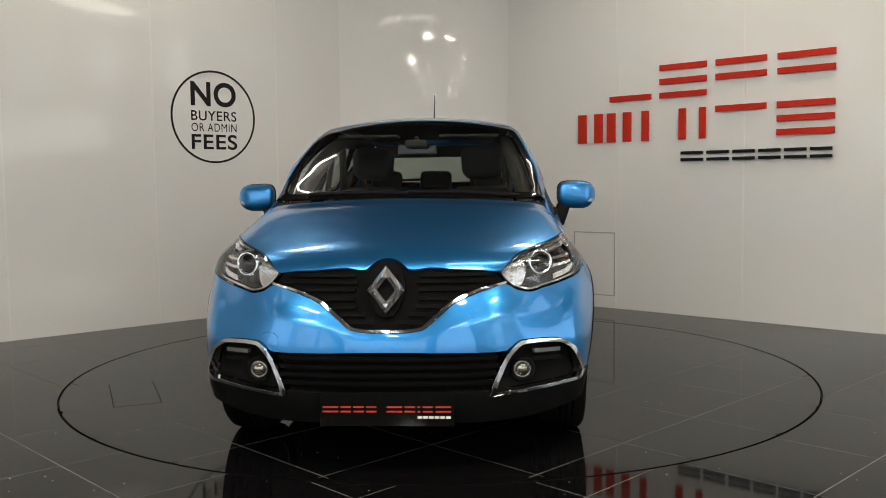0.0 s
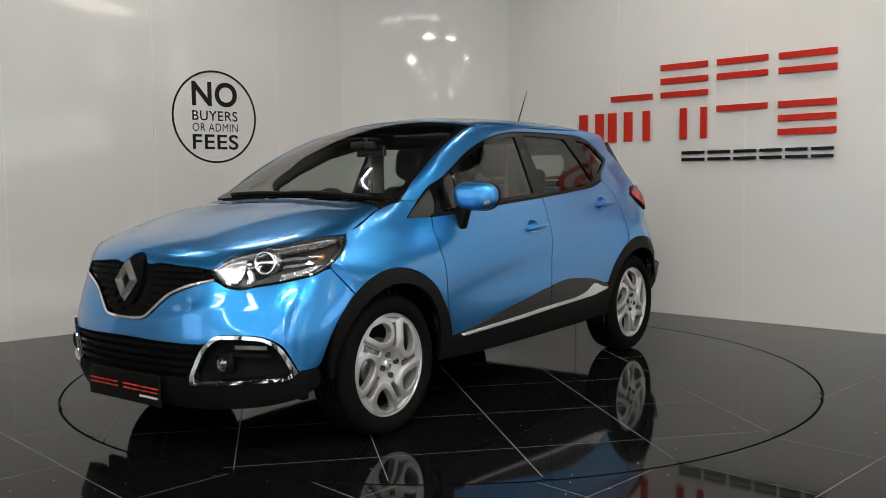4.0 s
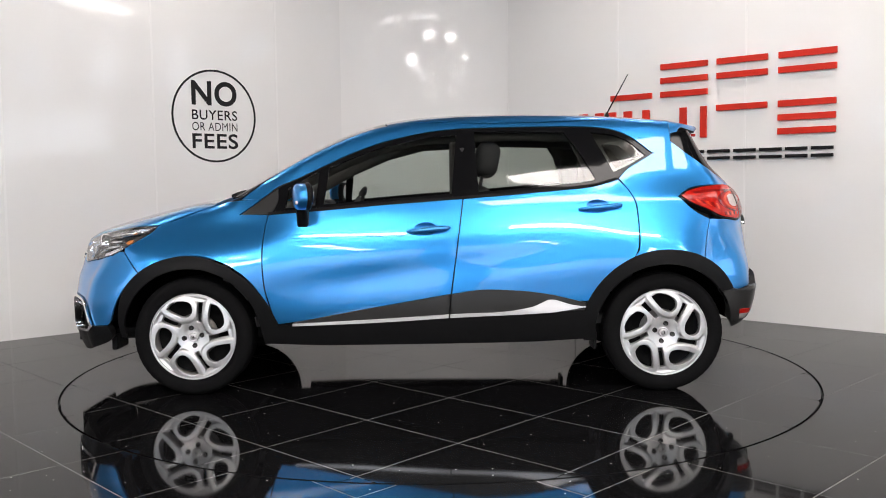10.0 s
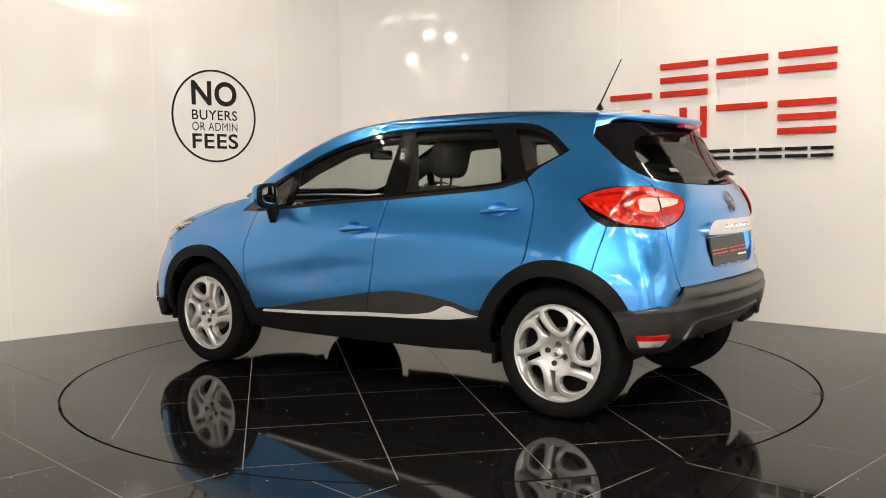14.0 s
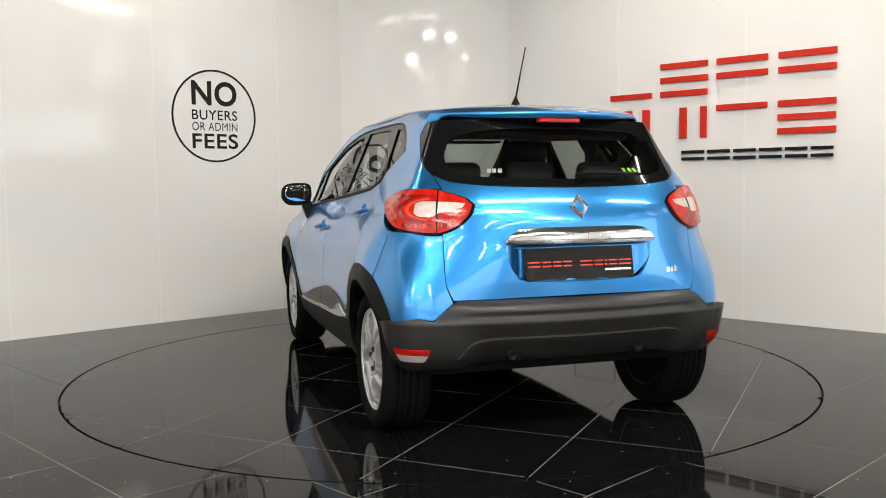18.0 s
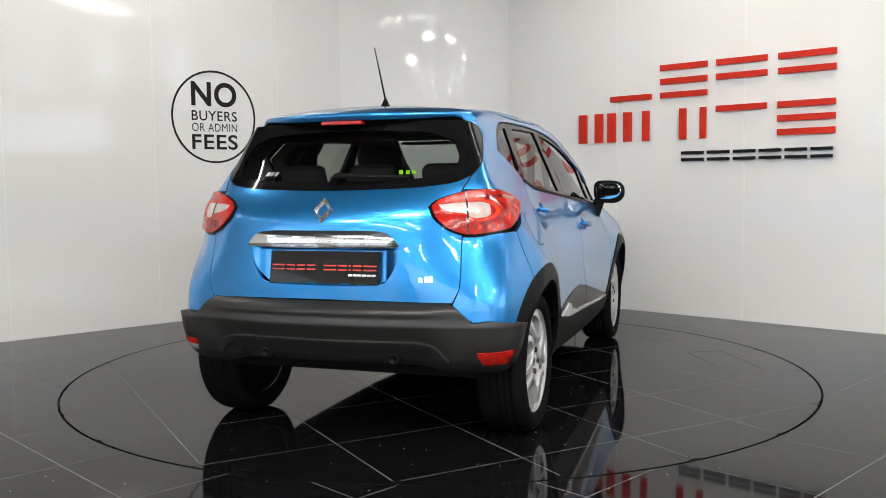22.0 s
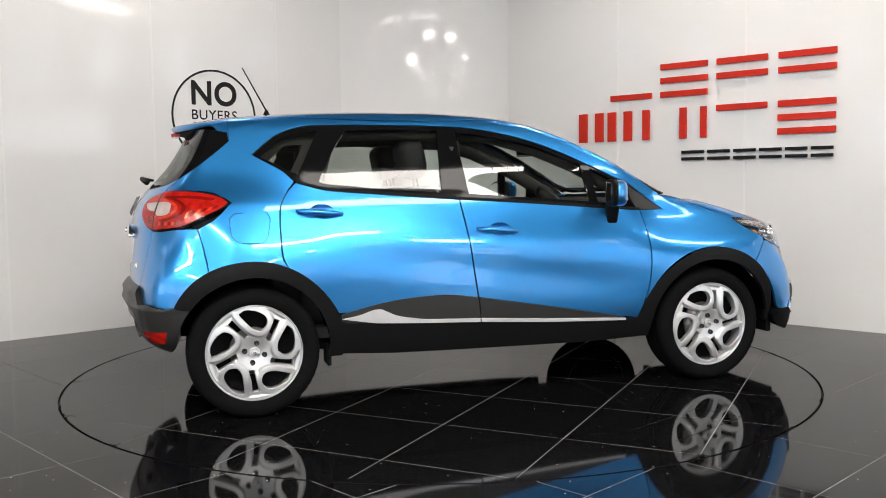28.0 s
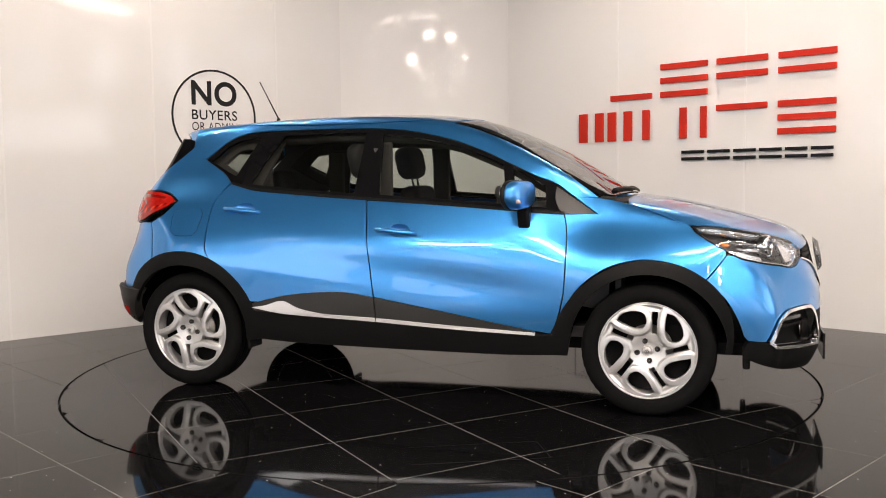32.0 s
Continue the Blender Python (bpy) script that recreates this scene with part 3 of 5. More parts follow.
sticker = new("wall_sticker")
sticker.matrix_world = ML @ Matrix.Translation((Vector((-1.969, 2.328, 0)).dot(LD), -0.003, 1.773)) @ Euler((radians(90), 0, 0)).to_matrix().to_4x4()
tagged(sticker, "round black and white wall sticker with four lines of words", "sticker")
bm = bmesh.new()
lathe(bm, [(0.387, 0), (0.405, 0), (0.405, 0.002), (0.387, 0.002), (0.387, 0)], 96, "z")
part("ring", bm, BLACK_SIGN, sticker, smooth=False)
for words, z0, z1, wide in (("NO", 0.09, 0.305, 0.435), ("BUYERS", -0.034, 0.053, 0.435), ("OR ADMIN", -0.128, -0.056, 0.435), ("FEES", -0.285, -0.152, 0.44)):
    me = text_mesh(words, 1.0, 0.0, {"NO": 0.028, "FEES": 0.018, "BUYERS": 0.01}.get(words, 0.0), 1.08)
    co = np.array([v.co[:] for v in me.vertices])
    lo, hi = co.min(0), co.max(0)
    sc = np.array([wide / (hi[0] - lo[0]), (z1 - z0) / (hi[1] - lo[1]), 1])
    co = (co - [(lo[0] + hi[0]) / 2, lo[1], 0]) * sc + [0, z0, 0.001]
    me.vertices.foreach_set("co", co.ravel())
    part_me("wording", me, BLACK_SIGN, sticker, smooth=False)

# small service hatch low in the wall
HATCH_EDGE = mat("grey_edge_strip", (0.42, 0.42, 0.41), 0.4)
hatch = new("service_hatch")
hatch.matrix_world = MR
tagged(hatch, "small white service hatch flush in the wall", "hatch")
h0, h1 = wall_s(1.29, 2.858), right0 - 0.012
box_part("door_leaf", (h0 + 0.012, -0.004, 0.125), (h1 - 0.012, -0.0015, 0.69), WALL, hatch)
for lo, hi in (((h0, -0.008, 0.113), (h1, -0.0015, 0.122)), ((h0, -0.008, 0.693), (h1, -0.0015, 0.702)), ((h0, -0.008, 0.122), (h0 + 0.009, -0.0015, 0.693)), ((h1 - 0.009, -0.008, 0.122), (h1, -0.0015, 0.693))):
    box_part("frame_bar", lo, hi, HATCH_EDGE, hatch)

# ---- car ----
OX, OY = 0.063, -0.0854
car = new("car")
tagged(car, "blue metallic five-door crossover hatchback with black cladding parked on the turntable", "car")


def at(ob):
    """Moves a direct part of the car to the car's stand on the turntable."""
    ob.location = ob.location + Vector((OX, OY, 0))
    return ob


def flat(kind, a):
    """Degrees of the wrapped-round kinds as rough metres, so that meshes come out even."""
    q = np.array(a, float)
    if kind in ("nose", "tail"):
        q[:, 0] *= 0.02
    if kind == "rail":
        q[:, 1] *= 0.012
    return q


def panel(name, kind, outline, material, parent=car, holes=(), side=1, lift=0.0, depth=0.018, step=0.035, sharp=50, label="", shadow=True, shape=None):
    """One piece of the car's skin, cut by an outline in one of the ways of unrolling it, with its edges turned in."""
    rings = [soften(flat(kind, outline), step, sharp)] + [soften(flat(kind, h), step, sharp) for h in holes]
    vs, tris = fill(rings, step)
    a, b = vs[:, 0].copy(), vs[:, 1].copy()
    if kind in ("nose", "tail"):
        a /= 0.02
    if kind == "rail":
        b /= 0.012
    def skin(aa, bb):
        q = meet(*rays(kind, aa, bb), near=0.05)
        nn = skin_normal(q)
        return q + nn * (lift if shape is None else lift + shape(aa, bb)[:, None]), nn

    P, N = skin(a, b)
    if shape is not None:
        da = 0.15 if kind in ("nose", "tail") else 0.003
        T = np.cross(skin(a + da, b)[0] - skin(a - da, b)[0], skin(a, b + 0.003)[0] - skin(a, b - 0.003)[0])
        T /= np.linalg.norm(T, axis=1, keepdims=True) + 1e-12
        N = np.where((T * N).sum(1, keepdims=True) < 0, -T, T)
    if side < 0:
        P, N = P * [1, -1, 1], N * [1, -1, 1]
    A, B, C = P[tris[:, 0]], P[tris[:, 1]], P[tris[:, 2]]
    flip = (np.cross(B - A, C - A) * N[tris[:, 0]]).sum(1) < 0
    tris = np.where(flip[:, None], tris[:, [0, 2, 1]], tris)
    faces = [tuple(int(i) for i in t) for t in tris]
    cnt = {}
    for f in faces:
        for e in ((f[0], f[1]), (f[1], f[2]), (f[2], f[0])):
            cnt[e] = 1
    rim = [e for e in cnt if (e[1], e[0]) not in cnt]
    verts, norms = [tuple(p) for p in P], [tuple(n) for n in N]
    if depth:
        idx = {}
        outn = {}
        for i, j in rim:
            o = np.cross(P[j] - P[i], N[i])
            o = o / (np.linalg.norm(o) + 1e-9)
            for k in (i, j):
                outn[k] = outn.get(k, 0) + o
        for k, o in outn.items():
            o = o / (np.linalg.norm(o) + 1e-9)
            idx[k] = len(verts)
            verts += [tuple(P[k] + o * 0.0006 - N[k] * 0.001), tuple(P[k] - N[k] * depth)]
            norms += [tuple(o), tuple(o)]
        for i, j in rim:
            faces.append((j, i, idx[i], idx[j]))
            faces.append((idx[j], idx[i], idx[i] + 1, idx[j] + 1))
    me = bpy.data.meshes.new(name)
    me.from_pydata(verts, [], faces)
    ob = part_me(name, me, material, parent, label)
    me.normals_split_custom_set_from_vertices(norms)
    if parent is car:
        at(ob)
    if not shadow:
        ob.visible_shadow = False
    return ob


def mirrored(half):
    """A full outline from its left half, given from the top middle round to the bottom middle."""
    return [tuple(q) for q in half] + [(-q[0], q[1]) for q in reversed(half) if abs(q[0]) > 1e-6]


def mirrored_top(half):
    """The same for outlines seen from above: from the front middle round to the rear middle."""
    return [tuple(q) for q in half] + [(q[0], -q[1]) for q in reversed(half) if abs(q[1]) > 1e-6]


def arc(cx, r, a0, a1, n=10, cz=0.33):
    return [(cx + r * math.cos(radians(a0 + (a1 - a0) * i / n)), cz + r * math.sin(radians(a0 + (a1 - a0) * i / n))) for i in range(n + 1)]


def as_rail(pts, kind):
    a = np.array(pts, float)
    p = meet(*rays(kind, a[:, 0], a[:, 1]), near=0.05)
    return [(x, math.degrees(math.atan2(z - 0.95, y))) for x, y, z in p]


def recast(pts, kind, to):
    """Outline points of one way of unrolling the skin, in another."""
    a = np.array(pts, float)
    p = meet(*rays(kind, np.abs(a[:, 0]) if kind in ("nose", "tail") else a[:, 0], a[:, 1]), near=0.05)
    if to == "side":
        return [(x, z) for x, y, z in p]
    if to == "top":
        return [(x, y) for x, y, z in p]
    s = 1 if to == "nose" else -1
    return [(math.degrees(math.atan2(y, s * x - 0.9)), z) for x, y, z in p]


XF, XR = 1.303, -1.303
LAMP_BOWL = mat("lamp_bowl", (0.85, 0.85, 0.86), 0.14, metal=0.75, vary=0.4, scale=30, bump=1.0, bscale=42)
LAMP_DARK = mat("lamp_housing", (0.1, 0.1, 0.102), 0.22, metal=0.6, vary=0.3, scale=30, bump=0.6, bscale=40)
SLAT = mat("gloss_grille_black", (0.003, 0.003, 0.0032), 0.5, spec=0.05)
# seams shared by neighbours
bonnet_side = [(1.49, 0.946), (1.40, 0.978), (1.30, 1.016), (1.2, 1.05)]
lamp_outline = [(21.5, 0.813), (23.2, 0.845), (26, 0.87), (31, 0.897), (36, 0.915), (41, 0.93), (45.5, 0.941), (50.8, 0.943), (50.6, 0.915), (49, 0.872), (46.3, 0.825), (43.2, 0.792), (39.3, 0.774), (35.2, 0.758), (31, 0.746), (28, 0.735), (25.3, 0.746), (23, 0.774)]
bumper_seam = [(1.672, 0.805), (1.628, 0.745), (1.581, 0.69)]
# -- sides
door_f = [(0.878, 0.998), (0.6, 1.017), (0.22, 1.047), (-0.198, 1.074), (-0.158, 0.774), (-0.128, 0.56), (0.3, 0.487), (0.7, 0.415), (0.823, 0.398), (0.848, 0.45), (0.888, 0.6), (0.9, 0.8), (0.893, 0.93)]
door_r = [(-0.206, 1.075), (-0.57, 1.102), (-0.93, 1.135), (-1.066, 1.172), (-1.11, 1.128), (-1.147, 1.06), (-1.158, 0.95), (-1.15, 0.8), (-1.121, 0.745)] + arc(XR, 0.455, 65, 24, 6)[1:] + [(-0.83, 0.513), (-0.7, 0.546), (-0.552, 0.569), (-0.301, 0.581), (-0.137, 0.56), (-0.166, 0.774)]
fender = [(0.886, 0.998), (0.9, 0.93), (0.908, 0.8), (0.896, 0.6), (0.868, 0.475)] + arc(XF, 0.455, 160, 53, 12) + [(1.623, 0.749), (1.666, 0.808)] + [(x - 0.004, z) for x, z in recast(lamp_outline[10:6:-1], 'nose', 'side')] + [(x, z - 0.004) for x, z in bonnet_side[1:]] + [(1.12, 1.068), (1.05, 1.078), (1.0, 1.082), (0.932, 1.085), (1.05, 1.0)]
quarter = [(-1.277, 1.319), (-1.125, 1.23), (-1.076, 1.181), (-1.117, 1.128), (-1.155, 1.06), (-1.166, 0.95), (-1.158, 0.79), (-1.128, 0.748)] + arc(XR, 0.455, 67, 117, 6)[1:] + [(-1.53, 0.85), (-1.555, 0.952), (-1.47, 1.0), (-1.41, 1.06), (-1.415, 1.085), (-1.45, 1.12), (-1.5, 1.135)] + recast([(46, 1.142), (46, 1.294), (47.1, 1.318), (50.2, 1.385)], 'tail', 'side') + [(-1.383, 1.394)]
for s in (1, -1):
    cup = lambda x, z: [(x + 0.062 * math.cos(2 * math.pi * i / 16), z + 0.036 * math.sin(2 * math.pi * i / 16)) for i in range(16)]
    fd = panel("front_door", "side", door_f, PAINT, side=s, step=0.03, holes=(cup(0.006, 0.916),))
    rd = panel("rear_door", "side", door_r, PAINT, side=s, step=0.03, holes=(cup(-0.945, 1.03),))
    for par, x, z in ((fd, 0.006, 0.916), (rd, -0.945, 1.03)):
        c = panel("handle_cup", "side", cup(x, z), PAINT, par, side=s, step=0.02, lift=-0.001, depth=0)
        cc = np.array([v.co[:] for v in c.data.vertices])
        r = np.hypot((cc[:, 0] - x) / 0.062, (cc[:, 2] - z) / 0.036)
        cc[:, 1] -= s * 0.026 * np.clip(1 - r**2, 0, 1) ** 0.6
        c.data.vertices.foreach_set("co", cc.ravel())
    panel("front_fender", "side", fender, PAINT, side=s, step=0.03)
    flap = [(-1.225, 1.025), (-1.385, 1.02), (-1.402, 1.0), (-1.395, 0.91), (-1.365, 0.885), (-1.25, 0.885), (-1.23, 0.905), (-1.212, 1.0)]
    grow = [(-1.307 + (a + 1.307) * 1.045, 0.955 + (b - 0.955) * 1.05) for a, b in flap]
    qp = panel("rear_quarter", "side", quarter, PAINT, side=s, step=0.03, holes=(grow,) if s < 0 else ())
    panel("quarter_lining", "side", quarter, CABIN, qp, side=s, lift=-0.026, depth=0, step=0.06)
    panel("door_cladding", "side", [(0.74, 0.405), (0.3, 0.483), (-0.126, 0.556), (-0.115, 0.43), (0.3, 0.405), (0.74, 0.392)], GREY_TRIM, fd, side=s, lift=0.006)
    panel("chrome_strip", "side", [(0.745, 0.401), (0.3, 0.422), (-0.117, 0.447), (-0.115, 0.428), (0.3, 0.405), (0.745, 0.389)], SATIN_CHROME, fd, side=s, lift=0.014, step=0.02, label="thin chrome strip")
    panel("door_cladding", "side", [(-0.135, 0.556), (-0.301, 0.58), (-0.552, 0.568), (-0.72, 0.54), (-0.868, 0.503), (-0.86, 0.465), (-0.5, 0.443), (-0.123, 0.43)], GREY_TRIM, rd, side=s, lift=0.006)
    panel("chrome_strip", "side", [(-0.125, 0.447), (-0.45, 0.461), (-0.58, 0.485), (-0.665, 0.522), (-0.70, 0.521), (-0.78, 0.496), (-0.868, 0.482), (-0.7, 0.455), (-0.123, 0.428)], SATIN_CHROME, rd, side=s, lift=0.014, step=0.02, sharp=40, label="thin chrome strip widening to a point")
    panel("sill", "side", [(0.83, 0.396), (0.74, 0.386), (0.3, 0.402), (-0.118, 0.425), (-0.5, 0.438), (-0.87, 0.46), (-0.87, 0.30), (-0.6, 0.285), (0.6, 0.275), (0.86, 0.285)], TRIM, side=s, lift=0.004, depth=0.08)
    for cx, ends, wide in ((XF, (12, 172), ((12, 0.415), (40, 0.453), (60, 0.456), (90, 0.449), (135, 0.445), (172, 0.475))), (XR, (8, 157), ((8, 0.465), (40, 0.455), (90, 0.462), (135, 0.462), (157, 0.44)))):
        rr = spl(*wide)
        outer = [arc(cx, float(rr(q)), q, q, 1)[0] for q in np.linspace(*ends, 24)]
        legs = ([(0.832, 0.285), (0.905, 0.285)], [(1.672, 0.335), (1.70, 0.335)]) if cx > 0 else ([], [(-0.93, 0.29), (-0.862, 0.29)])
        panel("wheel_arch_trim", "side", outer + legs[0] + arc(cx, 0.383, ends[1], ends[0], 24) + legs[1], TRIM, side=s, lift=0.004, depth=0.022, step=0.022)
    if s < 0:
        panel("fuel_flap", "side", flap, PAINT, qp, side=s, lift=0.0015, depth=0.004, step=0.025, sharp=95)
    # windows
    dlo = [(1.045, 0.999), (0.835, 1.148), (0.73, 1.192), (0.58, 1.262), (0.43, 1.33), (0.28, 1.385), (0.12, 1.427), (-0.03, 1.455), (-0.19, 1.47), (-0.5, 1.477), (-0.8, 1.476), (-0.96, 1.471), (-1.07, 1.452), (-1.15, 1.417), (-1.272, 1.318), (-1.122, 1.236), (-1.07, 1.185), (-0.93, 1.148), (-0.57, 1.115), (-0.2, 1.087), (0.22, 1.06), (0.6, 1.03), (0.88, 1.01)]
    p1 = [(0.79, 1.035), (0.775, 1.15), (0.6, 1.245), (0.62, 1.05)]
    p2 = [(0.575, 1.055), (0.545, 1.262), (0.43, 1.312), (0.28, 1.366), (0.12, 1.405), (-0.06, 1.435), (-0.17, 1.445), (-0.14, 1.108), (0.22, 1.082)]
    p3 = [(-0.27, 1.458), (-0.5, 1.458), (-0.78, 1.452), (-0.86, 1.34), (-0.945, 1.185), (-0.93, 1.172), (-0.57, 1.137), (-0.29, 1.116)]
    p4 = [(-0.93, 1.449), (-1.07, 1.43), (-1.14, 1.398), (-1.24, 1.313), (-1.11, 1.245), (-1.05, 1.22)]
    panel("window_surround", "side", dlo, SURROUND_BLACK, holes=(p1, p2, p3, p4), side=s, lift=-0.006, depth=0.02, label="black window surround and pillars")
    for nm, q, mt, par in (("window_pane", p2, GLASS, fd), ("window_pane", p3, PRIVACY, rd), ("quarter_pane", p1, GLASS, fd), ("quarter_pane", p4, PRIVACY, qp)):
        panel(nm, "side", q, mt, par, side=s, lift=-0.014, depth=0, shadow=False)
    panel("mirror_sail", "side", [(1.04, 1.0), (0.835, 1.14), (0.83, 1.08), (0.865, 1.012)], GREY_TRIM, side=s, lift=0.0, depth=0.01, sharp=80)
    belt = [(0.88, 0.999), (0.6, 1.018), (0.22, 1.048), (-0.2, 1.076), (-0.57, 1.103), (-0.93, 1.136), (-1.06, 1.17), (-1.06, 1.185), (-0.93, 1.151), (-0.57, 1.118), (-0.2, 1.09), (0.22, 1.063), (0.6, 1.033), (0.88, 1.013)]
    panel("belt_moulding", "side", belt, TRIM, side=s, lift=0.004, depth=0.015, step=0.02)
    # roof side with the windscreen pillar
    low = as_rail([(0.84, 1.154), (0.73, 1.198), (0.58, 1.268), (0.43, 1.336), (0.28, 1.391), (0.12, 1.433), (-0.03, 1.461), (-0.19, 1.476), (-0.5, 1.483), (-0.8, 1.482), (-0.96, 1.477), (-1.07, 1.458), (-1.155, 1.421), (-1.277, 1.324), (-1.385, 1.368)], "side")
    up = as_rail([(-1.385, 0.5), (-1.1, 0.535), (-0.6, 0.55), (-0.1, 0.55), (0.22, 0.538), (0.5, 0.585), (0.7, 0.62), (0.9, 0.655), (1.04, 0.682)], "top")
    panel("pillar_lining", "rail", low + up + as_rail([(1.0, 1.085), (0.93, 1.09)], "side"), CABIN, side=s, lift=-0.022, depth=0, step=0.05)
    panel("roof_side", "rail", low + up + as_rail([(1.0, 1.085), (0.93, 1.09)], "side"), PAINT, side=s, step=0.03, depth=0.008)

# -- top
panel("bonnet", "top", mirrored_top([(2.04, 0.0), (2.052, 0.045), (2.074, 0.085), (2.068, 0.15), (2.055, 0.3), (2.01, 0.455)] + [(x - 0.006, y - 0.003) for x, y in recast(lamp_outline[2:7], 'nose', 'top')] + [(x, y - 0.002) for x, y in recast(bonnet_side, 'side', 'top')] + [(1.185, 0.58), (1.197, 0.3), (1.2, 0.0)]), PAINT, step=0.035, sharp=40)
panel("scuttle", "top", mirrored_top([(1.196, 0.0), (1.19, 0.3), (1.17, 0.6), (1.135, 0.73), (1.06, 0.70), (1.115, 0.62), (1.15, 0.35), (1.165, 0.0)]), TRIM, lift=-0.02)
ws = mirrored_top([(1.16, 0.0), (1.145, 0.35), (1.105, 0.625), (1.05, 0.68), (0.9, 0.65), (0.7, 0.615), (0.5, 0.58), (0.23, 0.533), (0.265, 0.3), (0.28, 0.0)])
wh = mirrored_top([(1.115, 0.0), (1.1, 0.35), (1.055, 0.61), (0.99, 0.635), (0.9, 0.622), (0.7, 0.588), (0.5, 0.553), (0.30, 0.508), (0.33, 0.3), (0.345, 0.0)])
panel("windscreen", "top", wh, glass_mat("windscreen_glass", (0.72, 0.76, 0.74)), lift=-0.002, depth=0, shadow=False, step=0.05, label="clear curved windscreen")
panel("windscreen_border", "top", ws, SURROUND_BLACK, holes=(wh,), lift=-0.002, depth=0.01)
panel("roof", "top", mirrored_top([(0.268, 0.0), (0.255, 0.3), (0.22, 0.53), (-0.1, 0.544), (-0.6, 0.544), (-1.1, 0.529), (-1.38, 0.496), (-1.40, 0.3), (-1.405, 0.0)]), PAINT, step=0.05)

# spoiler lip over the rear window, drawn on from the roof's last section
bm = bmesh.new()
rows = []
edge_y = float(half_width(np.array(-1.387), np.array(1.4)))
turns = np.linspace(math.degrees(math.atan2(1.4 - 0.95, edge_y)), 90, 22)
front = meet(*rays("rail", np.full(22, -1.387), turns), near=0.05)
front = np.concatenate([front, front[-2::-1] * [1, -1, 1]])
for fx, y, z in front:
    e = abs(y) / edge_y
    xt = -1.66 + 0.25 * e**2.4
    ln, g = fx - xt, 1 - 0.8 * e**4
    dip = lambda k: 0.13 * k * ln + 0.06 * k * k * ln
    row = [(fx - ln * k / 8, y * (1 - 0.05 * k / 8), z - dip(k / 8)) for k in range(9)]
    bx, by, bz = row[-1]
    row += [(bx - 0.003 * g, by, bz - 0.011 * g), (bx + 0.012 * g, by * 0.995, bz - 0.03 * g), (bx + 0.08 * g, by * 0.985, bz - 0.05 * g), (fx - 0.03 * g, y * 0.97, z - 0.065 * g - 0.012)]
    rows.append([bm.verts.new(q) for q in row])
under = bmesh.new()
for a, b in zip(rows, rows[1:]):
    for k in range(len(a) - 1):
        if k < 10:
            bm.faces.new((a[k], b[k], b[k + 1], a[k + 1]))
        else:
            under.faces.new([under.verts.new(v.co) for v in (a[k], b[k], b[k + 1], a[k + 1])])
for r in (rows[0], rows[-1][::-1]):
    bm.faces.new(r)
bmesh.ops.remove_doubles(under, verts=under.verts, dist=0.0005)
bmesh.ops.recalc_face_normals(bm, faces=bm.faces)
spoiler = at(part("roof_spoiler", bm, PAINT, car))
part("spoiler_underside", under, MATT_BLACK, spoiler)
box_part("brake_light", (-1.664, -0.1, 1.437), (-1.62, 0.1, 1.454), RED_LENS, spoiler, 0.003, "red high brake light")

# -- nose
grille = [(0, 0.874), (3, 0.866), (4, 0.838), (12, 0.833), (21.8, 0.85), (21.2, 0.812), (22.3, 0.776), (17, 0.75), (12, 0.708), (9, 0.658), (6.2, 0.61), (4, 0.602), (0, 0.6)]
gr = panel("grille", "nose", mirrored(grille), DARK, lift=-0.02, step=0.03, sharp=40)
strip = [(0, 0.6), (4, 0.602), (6.2, 0.61), (9, 0.658), (12, 0.708), (17, 0.75), (22.6, 0.776), (22.6, 0.768), (17.2, 0.741), (12.4, 0.7), (9.45, 0.65), (6.45, 0.601), (4, 0.592), (0, 0.59)]
panel("grille_chrome", "nose", mirrored(strip), CHROME, gr, lift=0.008, step=0.02, sharp=60, label="chrome strip under the grille")
for z, u0, u1 in ((0.81, 6, 20), (0.785, 5.5, 20.5), (0.755, 6, 15.5), (0.72, 6, 12.3), (0.69, 5.5, 10.5), (0.66, 4, 8.6), (0.63, 2, 7)):
    for sd in (1, -1):
        panel("grille_slat", "nose", [(u0, z + 0.007), (u1, z + 0.007), (u1, z - 0.007), (u0, z - 0.007)], SLAT, gr, side=sd, lift=-0.004, depth=0.02, step=0.04)
bump_f = [(0, 0.587), (4, 0.589), (6.55, 0.598), (9.55, 0.647), (12.5, 0.696), (17.3, 0.737), (22.8, 0.764), (25, 0.739), (28, 0.728), (31, 0.739), (35.2, 0.751), (39.3, 0.767), (43.2, 0.785), (45, 0.803)] + [(u - 0.08, z) for u, z in recast(bumper_seam, 'side', 'nose')] + [(47.8, 0.6), (45.3, 0.5), (43.8, 0.42), (43, 0.40), (39.6, 0.395), (36.5, 0.505), (33, 0.54), (24, 0.546), (21.6, 0.512), (0, 0.515)]
tow = [(-20.1, 0.522), (-20.1, 0.56), (-20.7, 0.576), (-22.0, 0.581), (-23.5, 0.575), (-24.2, 0.558), (-24.2, 0.549), (-23.0, 0.543)]
tow_gap = [(-22.1 + (a + 22.1) * 1.05, 0.551 + (b - 0.551) * 1.06) for a, b in tow]


